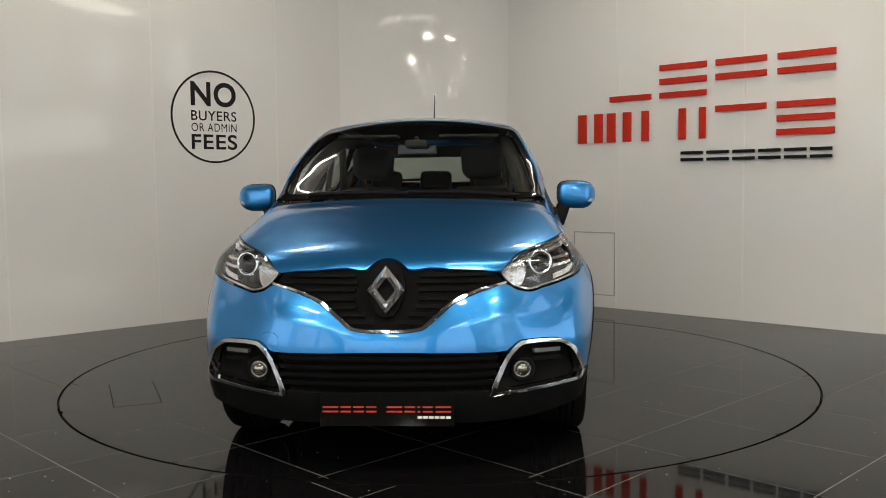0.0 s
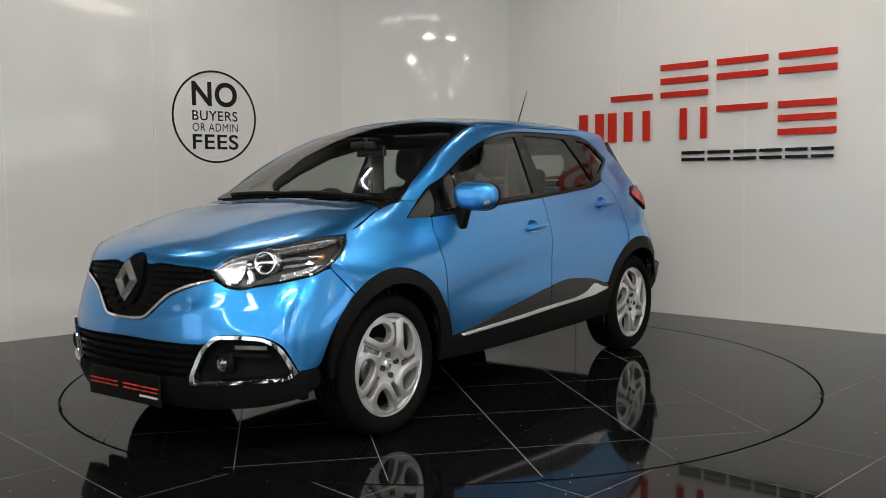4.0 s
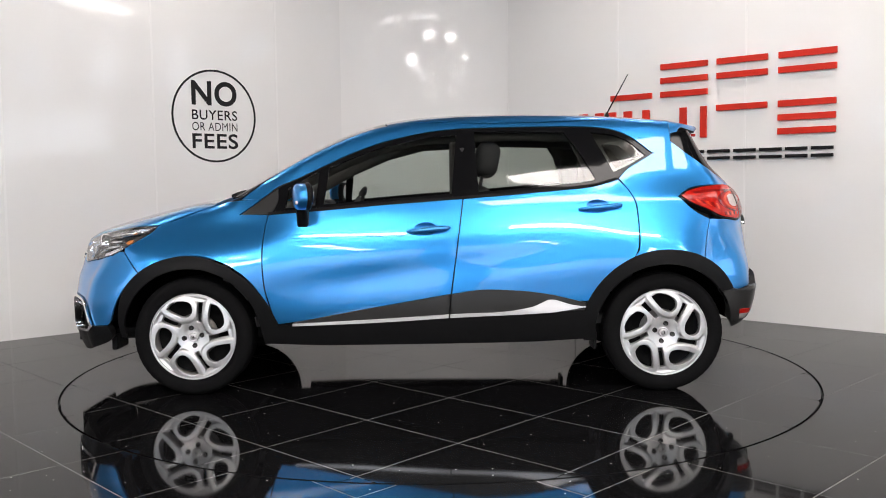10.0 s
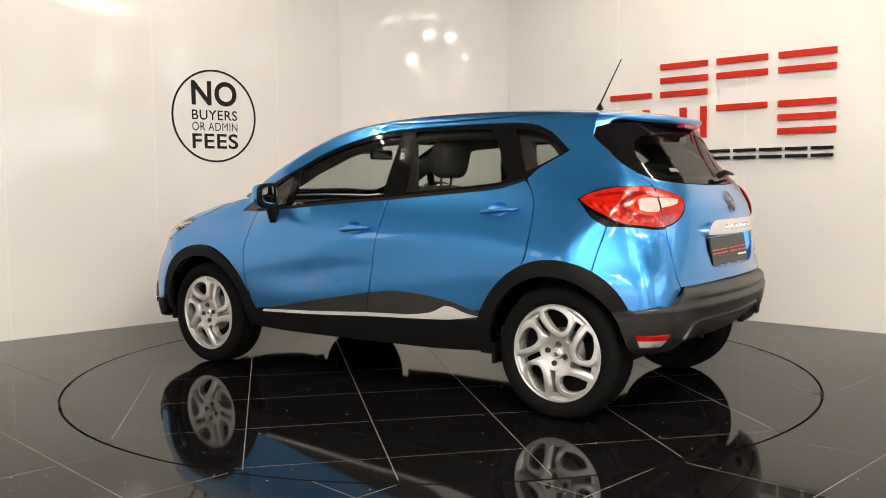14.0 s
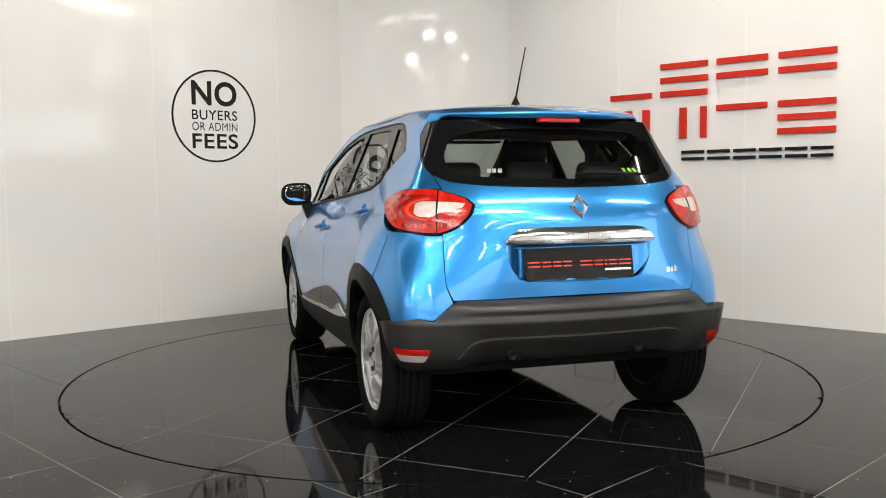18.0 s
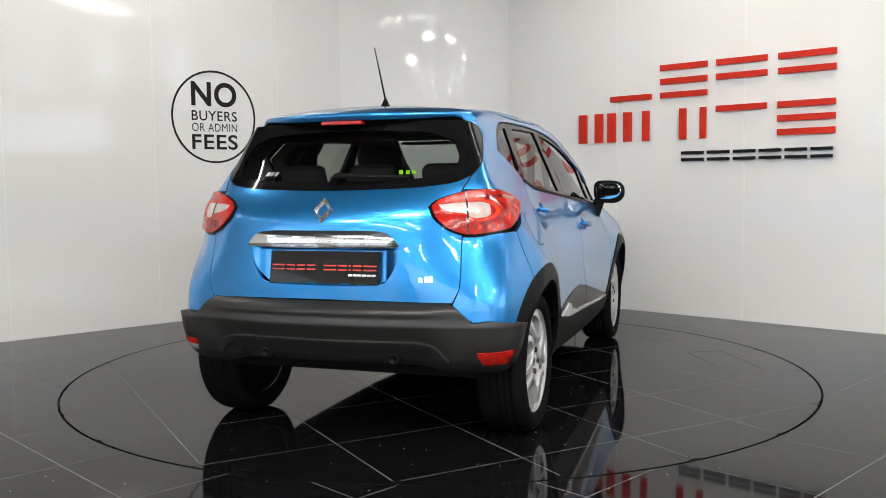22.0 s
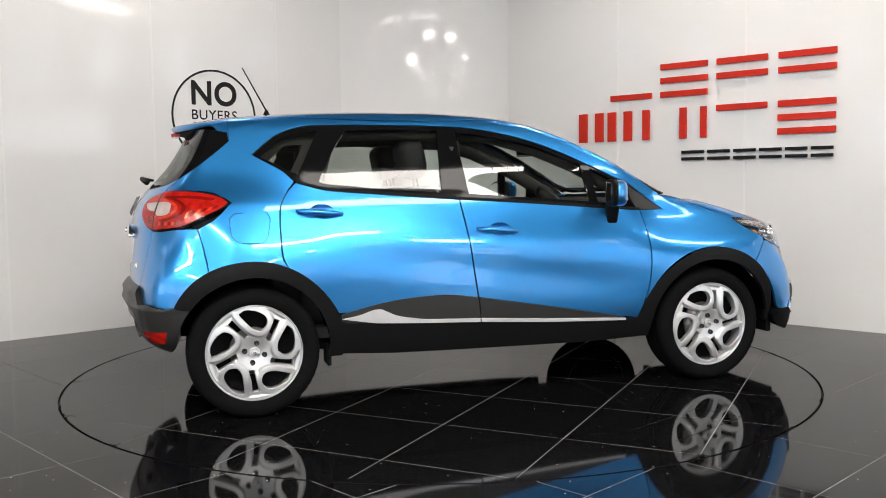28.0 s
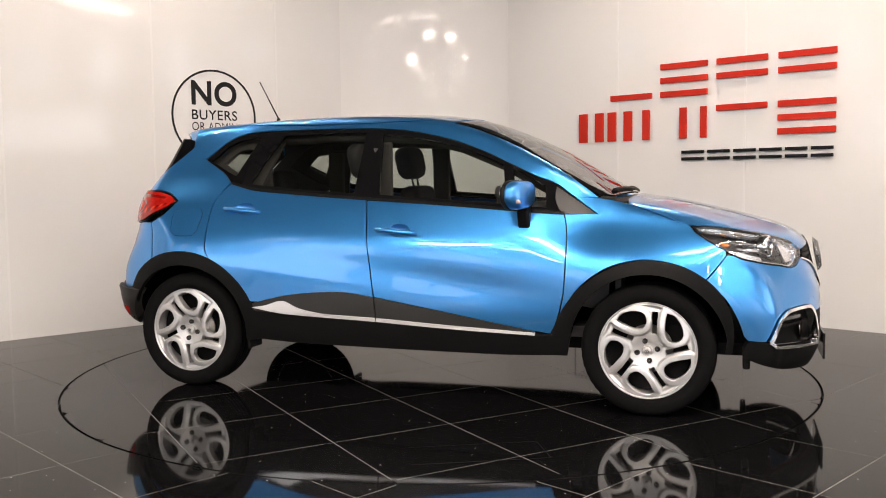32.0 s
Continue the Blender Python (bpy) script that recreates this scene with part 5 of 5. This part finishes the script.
# mirrors and door handles
for s in (1, -1):
    bm = bmesh.new()
    bmesh.ops.create_uvsphere(bm, u_segments=28, v_segments=16, radius=1)
    for v in bm.verts:
        x, y, z = v.co
        sq = lambda q: math.copysign(abs(q) ** 0.62, q)
        # the underside rises towards the outer end
        rise = (0.074 - 0.034 * max(0, y) ** 2) if z < 0 else 0.07
        x2 = 0.668 + (0.056 - 0.012 * y) * sq(x) - 0.03 * y
        v.co = (max(x2, 0.645 - 0.028 * y), (0.876 + 0.104 * sq(y)) * s, 1.102 + rise * sq(z) - 0.008 * y)
    bmesh.ops.recalc_face_normals(bm, faces=bm.faces)
    mr = at(part("door_mirror", bm, PAINT, car, "blue door mirror on a black foot"))
    bm = bmesh.new()
    bmesh.ops.create_uvsphere(bm, u_segments=28, v_segments=14, radius=1)
    for v in bm.verts:
        x, y, z = v.co
        sq = lambda q: math.copysign(abs(q) ** 0.62, q)
        rise = (0.078 - 0.034 * max(0, y) ** 2) if z < 0 else 0.074
        v.co = (0.64 + 0.021 * sq(x) - 0.028 * y, (0.876 + 0.107 * sq(y)) * s, 1.102 + rise * sq(z) - 0.008 * y)
    bmesh.ops.recalc_face_normals(bm, faces=bm.faces)
    part("mirror_shell", bm, TRIM, mr)
    bm = bmesh.new()
    bmesh.ops.create_uvsphere(bm, u_segments=24, v_segments=12, radius=1)
    for v in bm.verts:
        x, y, z = v.co
        v.co = (0.6185 - 0.022 * y + 0.004 * x, (0.874 + 0.084 * math.copysign(abs(y) ** 0.62, y)) * s, 1.106 + (0.056 if z > 0 else 0.054 - 0.018 * max(0, y)) * math.copysign(abs(z) ** 0.62, z))
    part("mirror_glass", bm, MIRROR, mr)
    bm = box(bmesh.new(), 0.65, 0.77 * s, 0.925, 0.715, 0.845 * s, 1.06, 0.018, 3)
    for v in bm.verts:
        # slants inwards to the door as it goes down
        v.co.y -= 0.04 * s * min(1, max(0, (1.05 - v.co.z) / 0.12))
    part("mirror_foot", bm, TRIM, mr)
    bm = box(bmesh.new(), 0.676, 0.885 * s, 1.052, 0.711, 0.962 * s, 1.073, 0.006)
    for v in bm.verts:
        v.co.z += 0.2 * (abs(v.co.y) - 0.92)
        v.co.x -= 0.3 * (abs(v.co.y) - 0.9)
    part("indicator", bm, WHITE_LENS, mr)
    for x, z in ((-0.01, 0.912), (-0.957, 1.023)):
        y = float(half_width(np.array(x), np.array(z)))
        bm = bmesh.new()
        tube(bm, [(x - 0.115, y + 0.004, z + 0.010), (x - 0.1, y + 0.022, z + 0.010), (x - 0.05, y + 0.033, z + 0.006), (x + 0.03, y + 0.034, z - 0.002), (x + 0.09, y + 0.022, z - 0.008), (x + 0.115, y + 0.004, z - 0.010)], [0.009, 0.012, 0.013, 0.014, 0.012, 0.008], 12)
        for v in bm.verts:
            v.co.y *= s
        bmesh.ops.recalc_face_normals(bm, faces=bm.faces)
        at(part("door_handle", bm, PAINT, car))

# -- underside and wheel wells
for s in (1, -1):
    at(part("rear_flap", box(bmesh.new(), -0.935, 0.66 * s, 0.235, -0.915, 0.80 * s, 0.34, 0.006), TRIM, car, smooth=False))
    at(part("front_flap", box(bmesh.new(), 1.75, 0.56 * s, 0.245, 1.785, 0.74 * s, 0.33, 0.01), TRIM, car, smooth=False))
at(box_part("underbody", (-1.62, -0.66, 0.3), (1.9, 0.66, 0.36), MATT_BLACK, car))
for s in (1, -1):
    for cx in (XF, XR):
        bm = bmesh.new()
        pr = []
        for i in range(19):
            a = radians(8 + 164 * i / 18)
            pr.append([bm.verts.new((cx + 0.396 * math.cos(a), y * s, 0.33 + 0.396 * math.sin(a))) for y in (0.5, 0.80)])
        for a, b in zip(pr, pr[1:]):
            bm.faces.new((a[0], a[1], b[1], b[0]))
        bm.faces.new([q[0] for q in pr])
        at(part("wheel_well", bm, WELL, car))

# -- wheels
# one wide opening and one slot of the wheel face, in parts of 81 of its radius
WIDE = ((21, 36.5), (16.5, 54), (15, 71.5), (27.5, 71), (40, 62), (48, 51), (51, 39.5), (43, 28.5), (29.5, 27))
SLOT = ((9, 31), (-0.5, 30), (-5, 48), (-10, 67), (0.5, 69.5), (4.5, 48))


def rim_mesh():
    """Alloy face of five split, swept spokes between five wide openings and five slots."""
    k = 0.2175 / 81
    holes, wide = [], []
    for i in range(5):
        a = radians(72 * i)
        def turn(q):
            x, y = q[0] * k, q[1] * k
            return (x * math.cos(a) - y * math.sin(a), x * math.sin(a) + y * math.cos(a))
        wide.append(soften([turn(q) for q in WIDE], 0.006, 80))
        holes.append(soften([turn(q) for q in SLOT], 0.006, 80))
    vs, tris = fill([soften([(0.2175 * math.cos(2 * math.pi * i / 64), 0.2175 * math.sin(2 * math.pi * i / 64)) for i in range(64)], 0.012, 80)] + holes + wide, 0.0048)
    bm = bmesh.new()
    rims = np.concatenate(wide)
    def dish(x, y):
        r = math.hypot(x, y) / 0.2175
        d = float(np.sqrt(((rims - (x, y)) ** 2).sum(1)).min())
        # a rounded rib round each wide opening, a hollow beyond it
        rib = 0.011 * max(1 / (1 + math.exp(min(50, (d - 0.0285) / 0.0013))), 1 / (1 + math.exp((0.95 - r) / 0.006)))
        return -0.012 - 0.02 * (1 - r) ** 2 + 0.012 * math.sin(math.pi * min(1, r * 1.1)) - 0.010 * r**4 + rib
    top = [bm.verts.new((-x, dish(x, y), y)) for x, y in vs]
    faces = []
    for t in tris:
        faces.append(bm.faces.new([top[i] for i in t]))
    bmesh.ops.recalc_face_normals(bm, faces=bm.faces)
    if sum(f.normal.y for f in bm.faces) < 0:
        bmesh.ops.reverse_faces(bm, faces=bm.faces)
    ed = [e for e in bm.edges if e.is_boundary]
    ex = bmesh.ops.extrude_edge_only(bm, edges=ed)["geom"]
    for v in [g for g in ex if isinstance(g, bmesh.types.BMVert)]:
        r = math.hypot(v.co.x, v.co.z)
        v.co.y -= 0.006
        if r < 0.215:
            c = min((h.mean(0) for h in holes + wide), key=lambda q: math.hypot(-v.co.x - q[0], v.co.z - q[1]))
            g = Vector((-c[0] - v.co.x, 0, c[1] - v.co.z))
            v.co += g.normalized() * 0.001
    e2 = [g for g in ex if isinstance(g, bmesh.types.BMEdge) and g.is_boundary]
    ex = bmesh.ops.extrude_edge_only(bm, edges=e2)["geom"]
    for v in [g for g in ex if isinstance(g, bmesh.types.BMVert)]:
        v.co.y -= 0.03
    bmesh.ops.recalc_face_normals(bm, faces=bm.faces)
    return bm


def make_wheel():
    root = new("wheel")
    tyre = lathe(bmesh.new(), [(0.23, -0.19), (0.24, -0.2), (0.275, -0.212), (0.305, -0.21), (0.322, -0.195), (0.3285, -0.17), (0.33, -0.148), (0.322, -0.146), (0.322, -0.140), (0.33, -0.138), (0.33, -0.117), (0.322, -0.115), (0.322, -0.107), (0.33, -0.105), (0.33, -0.088), (0.322, -0.086), (0.322, -0.078), (0.33, -0.076), (0.33, -0.058), (0.322, -0.056), (0.322, -0.05), (0.33, -0.048), (0.3285, -0.03), (0.322, -0.008), (0.305, 0.008), (0.275, 0.012), (0.252, 0.005), (0.242, -0.006), (0.23, -0.02)], 144)
    for v in tyre.verts:
        r, k = math.hypot(v.co.x, v.co.z), round(math.atan2(v.co.z, v.co.x) / (2 * math.pi) * 144)
        if r > 0.3 and (v.co.y > -0.035 or v.co.y < -0.165) and k % 3 == 0:
            v.co.x *= 1 - 0.002 / r
            v.co.z *= 1 - 0.002 / r
        if abs(r - 0.275) < 0.002 and v.co.y > 0:
            v.co.y += 0.0015 * (k % 18 < 9)
    part("tyre", tyre, TYRE, root)
    bm = lathe(bmesh.new(), [(0.214, -0.19), (0.206, -0.12), (0.2, -0.05), (0.207, -0.026), (0.2155, -0.022), (0.219, -0.008), (0.2235, -0.004), (0.226, -0.009)], 72)
    disc_bm = rim_mesh()
    for v in list(bm.verts) + list(disc_bm.verts):
        v.co.x, v.co.z = v.co.x * 1.07, v.co.z * 1.07
    part("rim", bm, SILVER, root, "silver alloy rim")
    part("rim_face", disc_bm, SILVER, root, "silver five-spoke alloy face")
    bm = lathe(bmesh.new(), [(0.002, -0.07), (0.06, -0.07), (0.062, -0.08), (0.12, -0.08), (0.12, -0.092), (0.06, -0.092)], 40)
    part("brake_disc", bm, STEEL, root)
    # Two black discs, added for the shade inside the wheel.
    bm = lathe(bmesh.new(), [(0.208, -0.075), (0.1, -0.1), (0.002, -0.1)], 40)
    part("dark_backing_disc", bm, MATT_BLACK, root)
    part("dark_inner_disc", lathe(bmesh.new(), [(0.236, -0.188), (0.1, -0.17), (0.002, -0.17)], 40), MATT_BLACK, root)
    bm = lathe(bmesh.new(), [(0.002, -0.006), (0.017, -0.006), (0.0185, -0.009), (0.0205, -0.009), (0.022, -0.005), (0.026, -0.008), (0.028, -0.03)], 28)
    part("centre_cap", bm, SILVER, root)
    em = part("emblem", diamond(0.011, 0.008, 0.5, 0.002), GREY_TRIM, root, smooth=False)
    em.rotation_euler, em.location = (0, 0, radians(90)), (0, -0.0055, 0)
    for i in range(4):
        a = radians(90 * i + 45)
        bm = lathe(bmesh.new(), [(0.001, -0.012), (0.009, -0.012), (0.009, -0.006), (0.013, -0.004), (0.014, -0.02)], 14)
        b = part("wheel_bolt", bm, GREY_TRIM, root)
        b.location = (0.05 * math.cos(a), 0, 0.05 * math.sin(a))
    return root


wheel0 = make_wheel()
WHEELS = ((XF, 1, 55), (XR, 1, 31), (XF, -1, 57.5), (XR, -1, 32.5))
for n, (x, s, ph) in enumerate(WHEELS):
    w = wheel0 if n == 0 else copy_thing(wheel0, Matrix.Identity(4))
    w.parent = car
    # spun on its axle, then the right-hand wheels turned round
    w.rotation_euler = (0, radians(ph), 0 if s > 0 else math.pi)
    w.location = (x + OX, 0.822 * s + OY, 0.33)

# -- cabin
def seat(x, y, back_tilt=12, w=0.46):
    bm = bmesh.new()
    box(bm, -0.26, -w / 2, 0.0, 0.27, w / 2, 0.16, 0.05, 3)
    base = at(part("front_seat", bm, CLOTH, car, "dark cloth seat"))
    base.location += Vector((x, y, 0.42))
    bm = bmesh.new()
    box(bm, -0.07, -w / 2, 0.0, 0.07, w / 2, 0.64, 0.05, 3)
    for v in bm.verts:
        v.co.y *= 1 - 0.18 * max(0, v.co.z - 0.35) / 0.25
    bk = part("backrest", bm, CLOTH, base)
    bk.location, bk.rotation_euler = (-0.25, 0, 0.1), (0, radians(-back_tilt), 0)
    bm = bmesh.new()
    box(bm, -0.075, -0.14, 0.69, 0.065, 0.14, 0.905, 0.06, 4)
    for v in bm.verts:
        v.co.y *= 1 - 0.16 * max(0, 0.78 - v.co.z) / 0.09
    for q in (-0.05, 0.05):
        tube(bm, [(0, q, 0.6), (0, q, 0.74)], 0.007, 8)
    hr = part("headrest", bm, CLOTH, base)
    hr.location, hr.rotation_euler = (-0.25, 0, 0.1), (0, radians(-back_tilt), 0)


seat(0.07, 0.36)
seat(0.05, -0.36)
bm = box(bmesh.new(), -1.05, -0.62, 0.42, -0.58, 0.62, 0.60, 0.05, 3)
bench = at(part("rear_bench", bm, CLOTH, car))
bm = box(bmesh.new(), -0.07, -0.58, 0.0, 0.07, 0.58, 0.62, 0.05, 3)
bk = part("backrest", bm, CLOTH, bench)
bk.location, bk.rotation_euler = (-1.08, 0, 0.52), (0, radians(-18), 0)
for y in (-0.38, 0, 0.38):
    bm = box(bmesh.new(), -0.045, -0.12, 0.62, 0.045, 0.12, 0.78, 0.04, 3)
    h = part("headrest", bm, CLOTH, bench)
    h.location, h.rotation_euler = (-1.08, y, 0.52), (0, radians(-18), 0)
bm = bmesh.new()
prof = [(1.1, 1.06), (0.86, 1.03), (0.72, 1.0), (0.64, 0.93), (0.62, 0.72), (0.8, 0.55), (1.1, 0.5)]
L, Rr = [bm.verts.new((x, 0.68, z)) for x, z in prof], [bm.verts.new((x, -0.68, z)) for x, z in prof]
for k in range(len(prof) - 1):
    bm.faces.new((L[k], L[k + 1], Rr[k + 1], Rr[k]))
bm.faces.new(L[::-1])
bm.faces.new(Rr)
bmesh.ops.recalc_face_normals(bm, faces=bm.faces)
at(part("dashboard", bm, CABIN, car, smooth=False))
sw = bmesh.new()
ring = [(0.18 * math.cos(2 * math.pi * i / 28), 0.18 * math.sin(2 * math.pi * i / 28)) for i in range(29)]
tube(sw, [(0, a, b) for a, b in ring], 0.016)
st = at(part("steering_wheel", sw, CABIN, car))
st.location += Vector((0.52, -0.36, 0.97))
st.rotation_euler = (0, radians(-25), 0)
part("spokes", box(bmesh.new(), -0.03, -0.165, -0.04, 0.02, 0.165, 0.03, 0.015), CABIN, st)
at(box_part("cabin_floor", (-1.6, -0.7, 0.365), (1.12, 0.7, 0.42), CABIN, car))
at(box_part("bulkhead", (1.13, -0.68, 0.3), (1.16, 0.68, 1.04), CABIN, car))
at(box_part("parcel_shelf", (-1.72, -0.5, 1.04), (-1.2, 0.5, 1.06), CABIN, car))
for s in (1, -1):
    panel("door_lining", "side", [(1.0, 0.99), (-0.2, 1.078), (-0.93, 1.145), (-1.3, 1.13), (-1.6, 1.1), (-1.6, 0.84), (-1.0, 0.82), (-0.8, 0.6), (-0.76, 0.4), (0.78, 0.4), (0.86, 0.6)], CABIN, side=s, lift=-0.06, depth=0, step=0.08)
    panel("rear_pillar_lining", "side", [(-0.8, 1.5), (-1.0, 1.5), (-1.16, 1.46), (-1.34, 1.33), (-1.12, 1.2), (-0.93, 1.1), (-0.9, 1.22)], LINER, holes=([(-1.0, 1.405), (-1.1, 1.4), (-1.19, 1.325), (-1.08, 1.262)],), side=s, lift=-0.075, depth=0.02, step=0.06)
    pil = tube(bmesh.new(), [(0.98, 0.6, 1.01), (0.8, 0.585, 1.13), (0.55, 0.555, 1.265), (0.3, 0.52, 1.365), (0.05, 0.49, 1.425), (-0.5, 0.48, 1.445), (-0.95, 0.46, 1.43)], [0.045, 0.045, 0.045, 0.042, 0.04, 0.04, 0.04], 12)
    for v in pil.verts:
        v.co.y *= s
    bmesh.ops.recalc_face_normals(pil, faces=pil.faces)
    at(part("pillar_trim", pil, LINER, car))
panel("headlining", "top", mirrored_top([(0.2, 0.0), (0.15, 0.45), (-0.6, 0.48), (-1.35, 0.44), (-1.38, 0)]), LINER, lift=-0.035, depth=0, step=0.1)
rm = at(box_part("interior_mirror", (0.465, -0.11, 1.325), (0.49, 0.11, 1.39), GLOSS_BLACK, car, 0.012))
tube_bm = tube(bmesh.new(), [(0.485, 0, 1.38), (0.53, 0, 1.425)], 0.012)
part("stalk", tube_bm, CABIN, rm)


# sun visors, sensor pod, belts and pillar linings
for s in (1, -1):
    vis = at(box_part("sun_visor", (0.26, 0.12, -0.008), (0.42, 0.46, 0.008), LINER, car, 0.006))
    vis.location += Vector((0.0, 0.0 if s > 0 else -0.58, 1.44))
    vis.rotation_euler = (0, 0, 0)
    at(box_part("door_pillar_trim", (-0.25, 0.52 if s > 0 else -0.55, 0.9), (-0.13, 0.55 if s > 0 else -0.52, 1.4), LINER, car, 0.015))
    at(box_part("rear_post_trim", (-1.02, 0.5 if s > 0 else -0.53, 1.0), (-0.9, 0.53 if s > 0 else -0.5, 1.38), LINER, car, 0.015))
    belt_strap = tube(bmesh.new(), [(-0.2, 0.60 * s, 1.36), (-0.21, 0.645 * s, 1.1), (-0.21, 0.665 * s, 0.75)], 0.018, 8)
    at(part("seat_belt", belt_strap, CABIN, car))
at(box_part("rear_header_trim", (-1.46, -0.47, 1.37), (-1.36, 0.47, 1.46), LINER, car, 0.02))
pod = at(part("sensor_pod", box(bmesh.new(), 0.50, -0.06, 1.365, 0.60, 0.06, 1.41, 0.015, 3), CABIN, car))
con = at(part("centre_console", box(bmesh.new(), 0.0, -0.1, 0.42, 0.72, 0.1, 0.66, 0.03, 3), CABIN, car, smooth=False))
part("gear_lever", tube(bmesh.new(), [(0.35, 0, 0.64), (0.33, 0, 0.76), (0.325, 0, 0.8)], [0.012, 0.014, 0.026], 12), GLOSS_BLACK, con)
scr = at(part("instrument_hood", box(bmesh.new(), 0.66, -0.52, 1.0, 0.86, -0.2, 1.06, 0.025, 3), CABIN, car))
part("screen", box(bmesh.new(), 0.655, -0.11, 0.92, 0.675, 0.11, 1.04, 0.008), GLOSS_BLACK, scr)

def motions():
    turn = [(0, -93.2), (0.5, -96.5), (1, -100.5), (2, -109.2), (3, -118.05), (5.5, -140.35), (7, -153.75), (9, -171.65), (11, -189.5), (13, -207.5),
            (14.5, -221.1), (16.5, -239.2), (18, -252.7), (20, -270.75), (22, -288.95), (24, -307.15), (25.5, -320.65), (27.5, -338.7), (29, -352.1), (30.5, -365.2), (32, -378.25)]
    for thing in (car, disc):
        walk(thing, [(t, pose(0, 0, 0, 0, 0, a)) for t, a in turn])


motions()
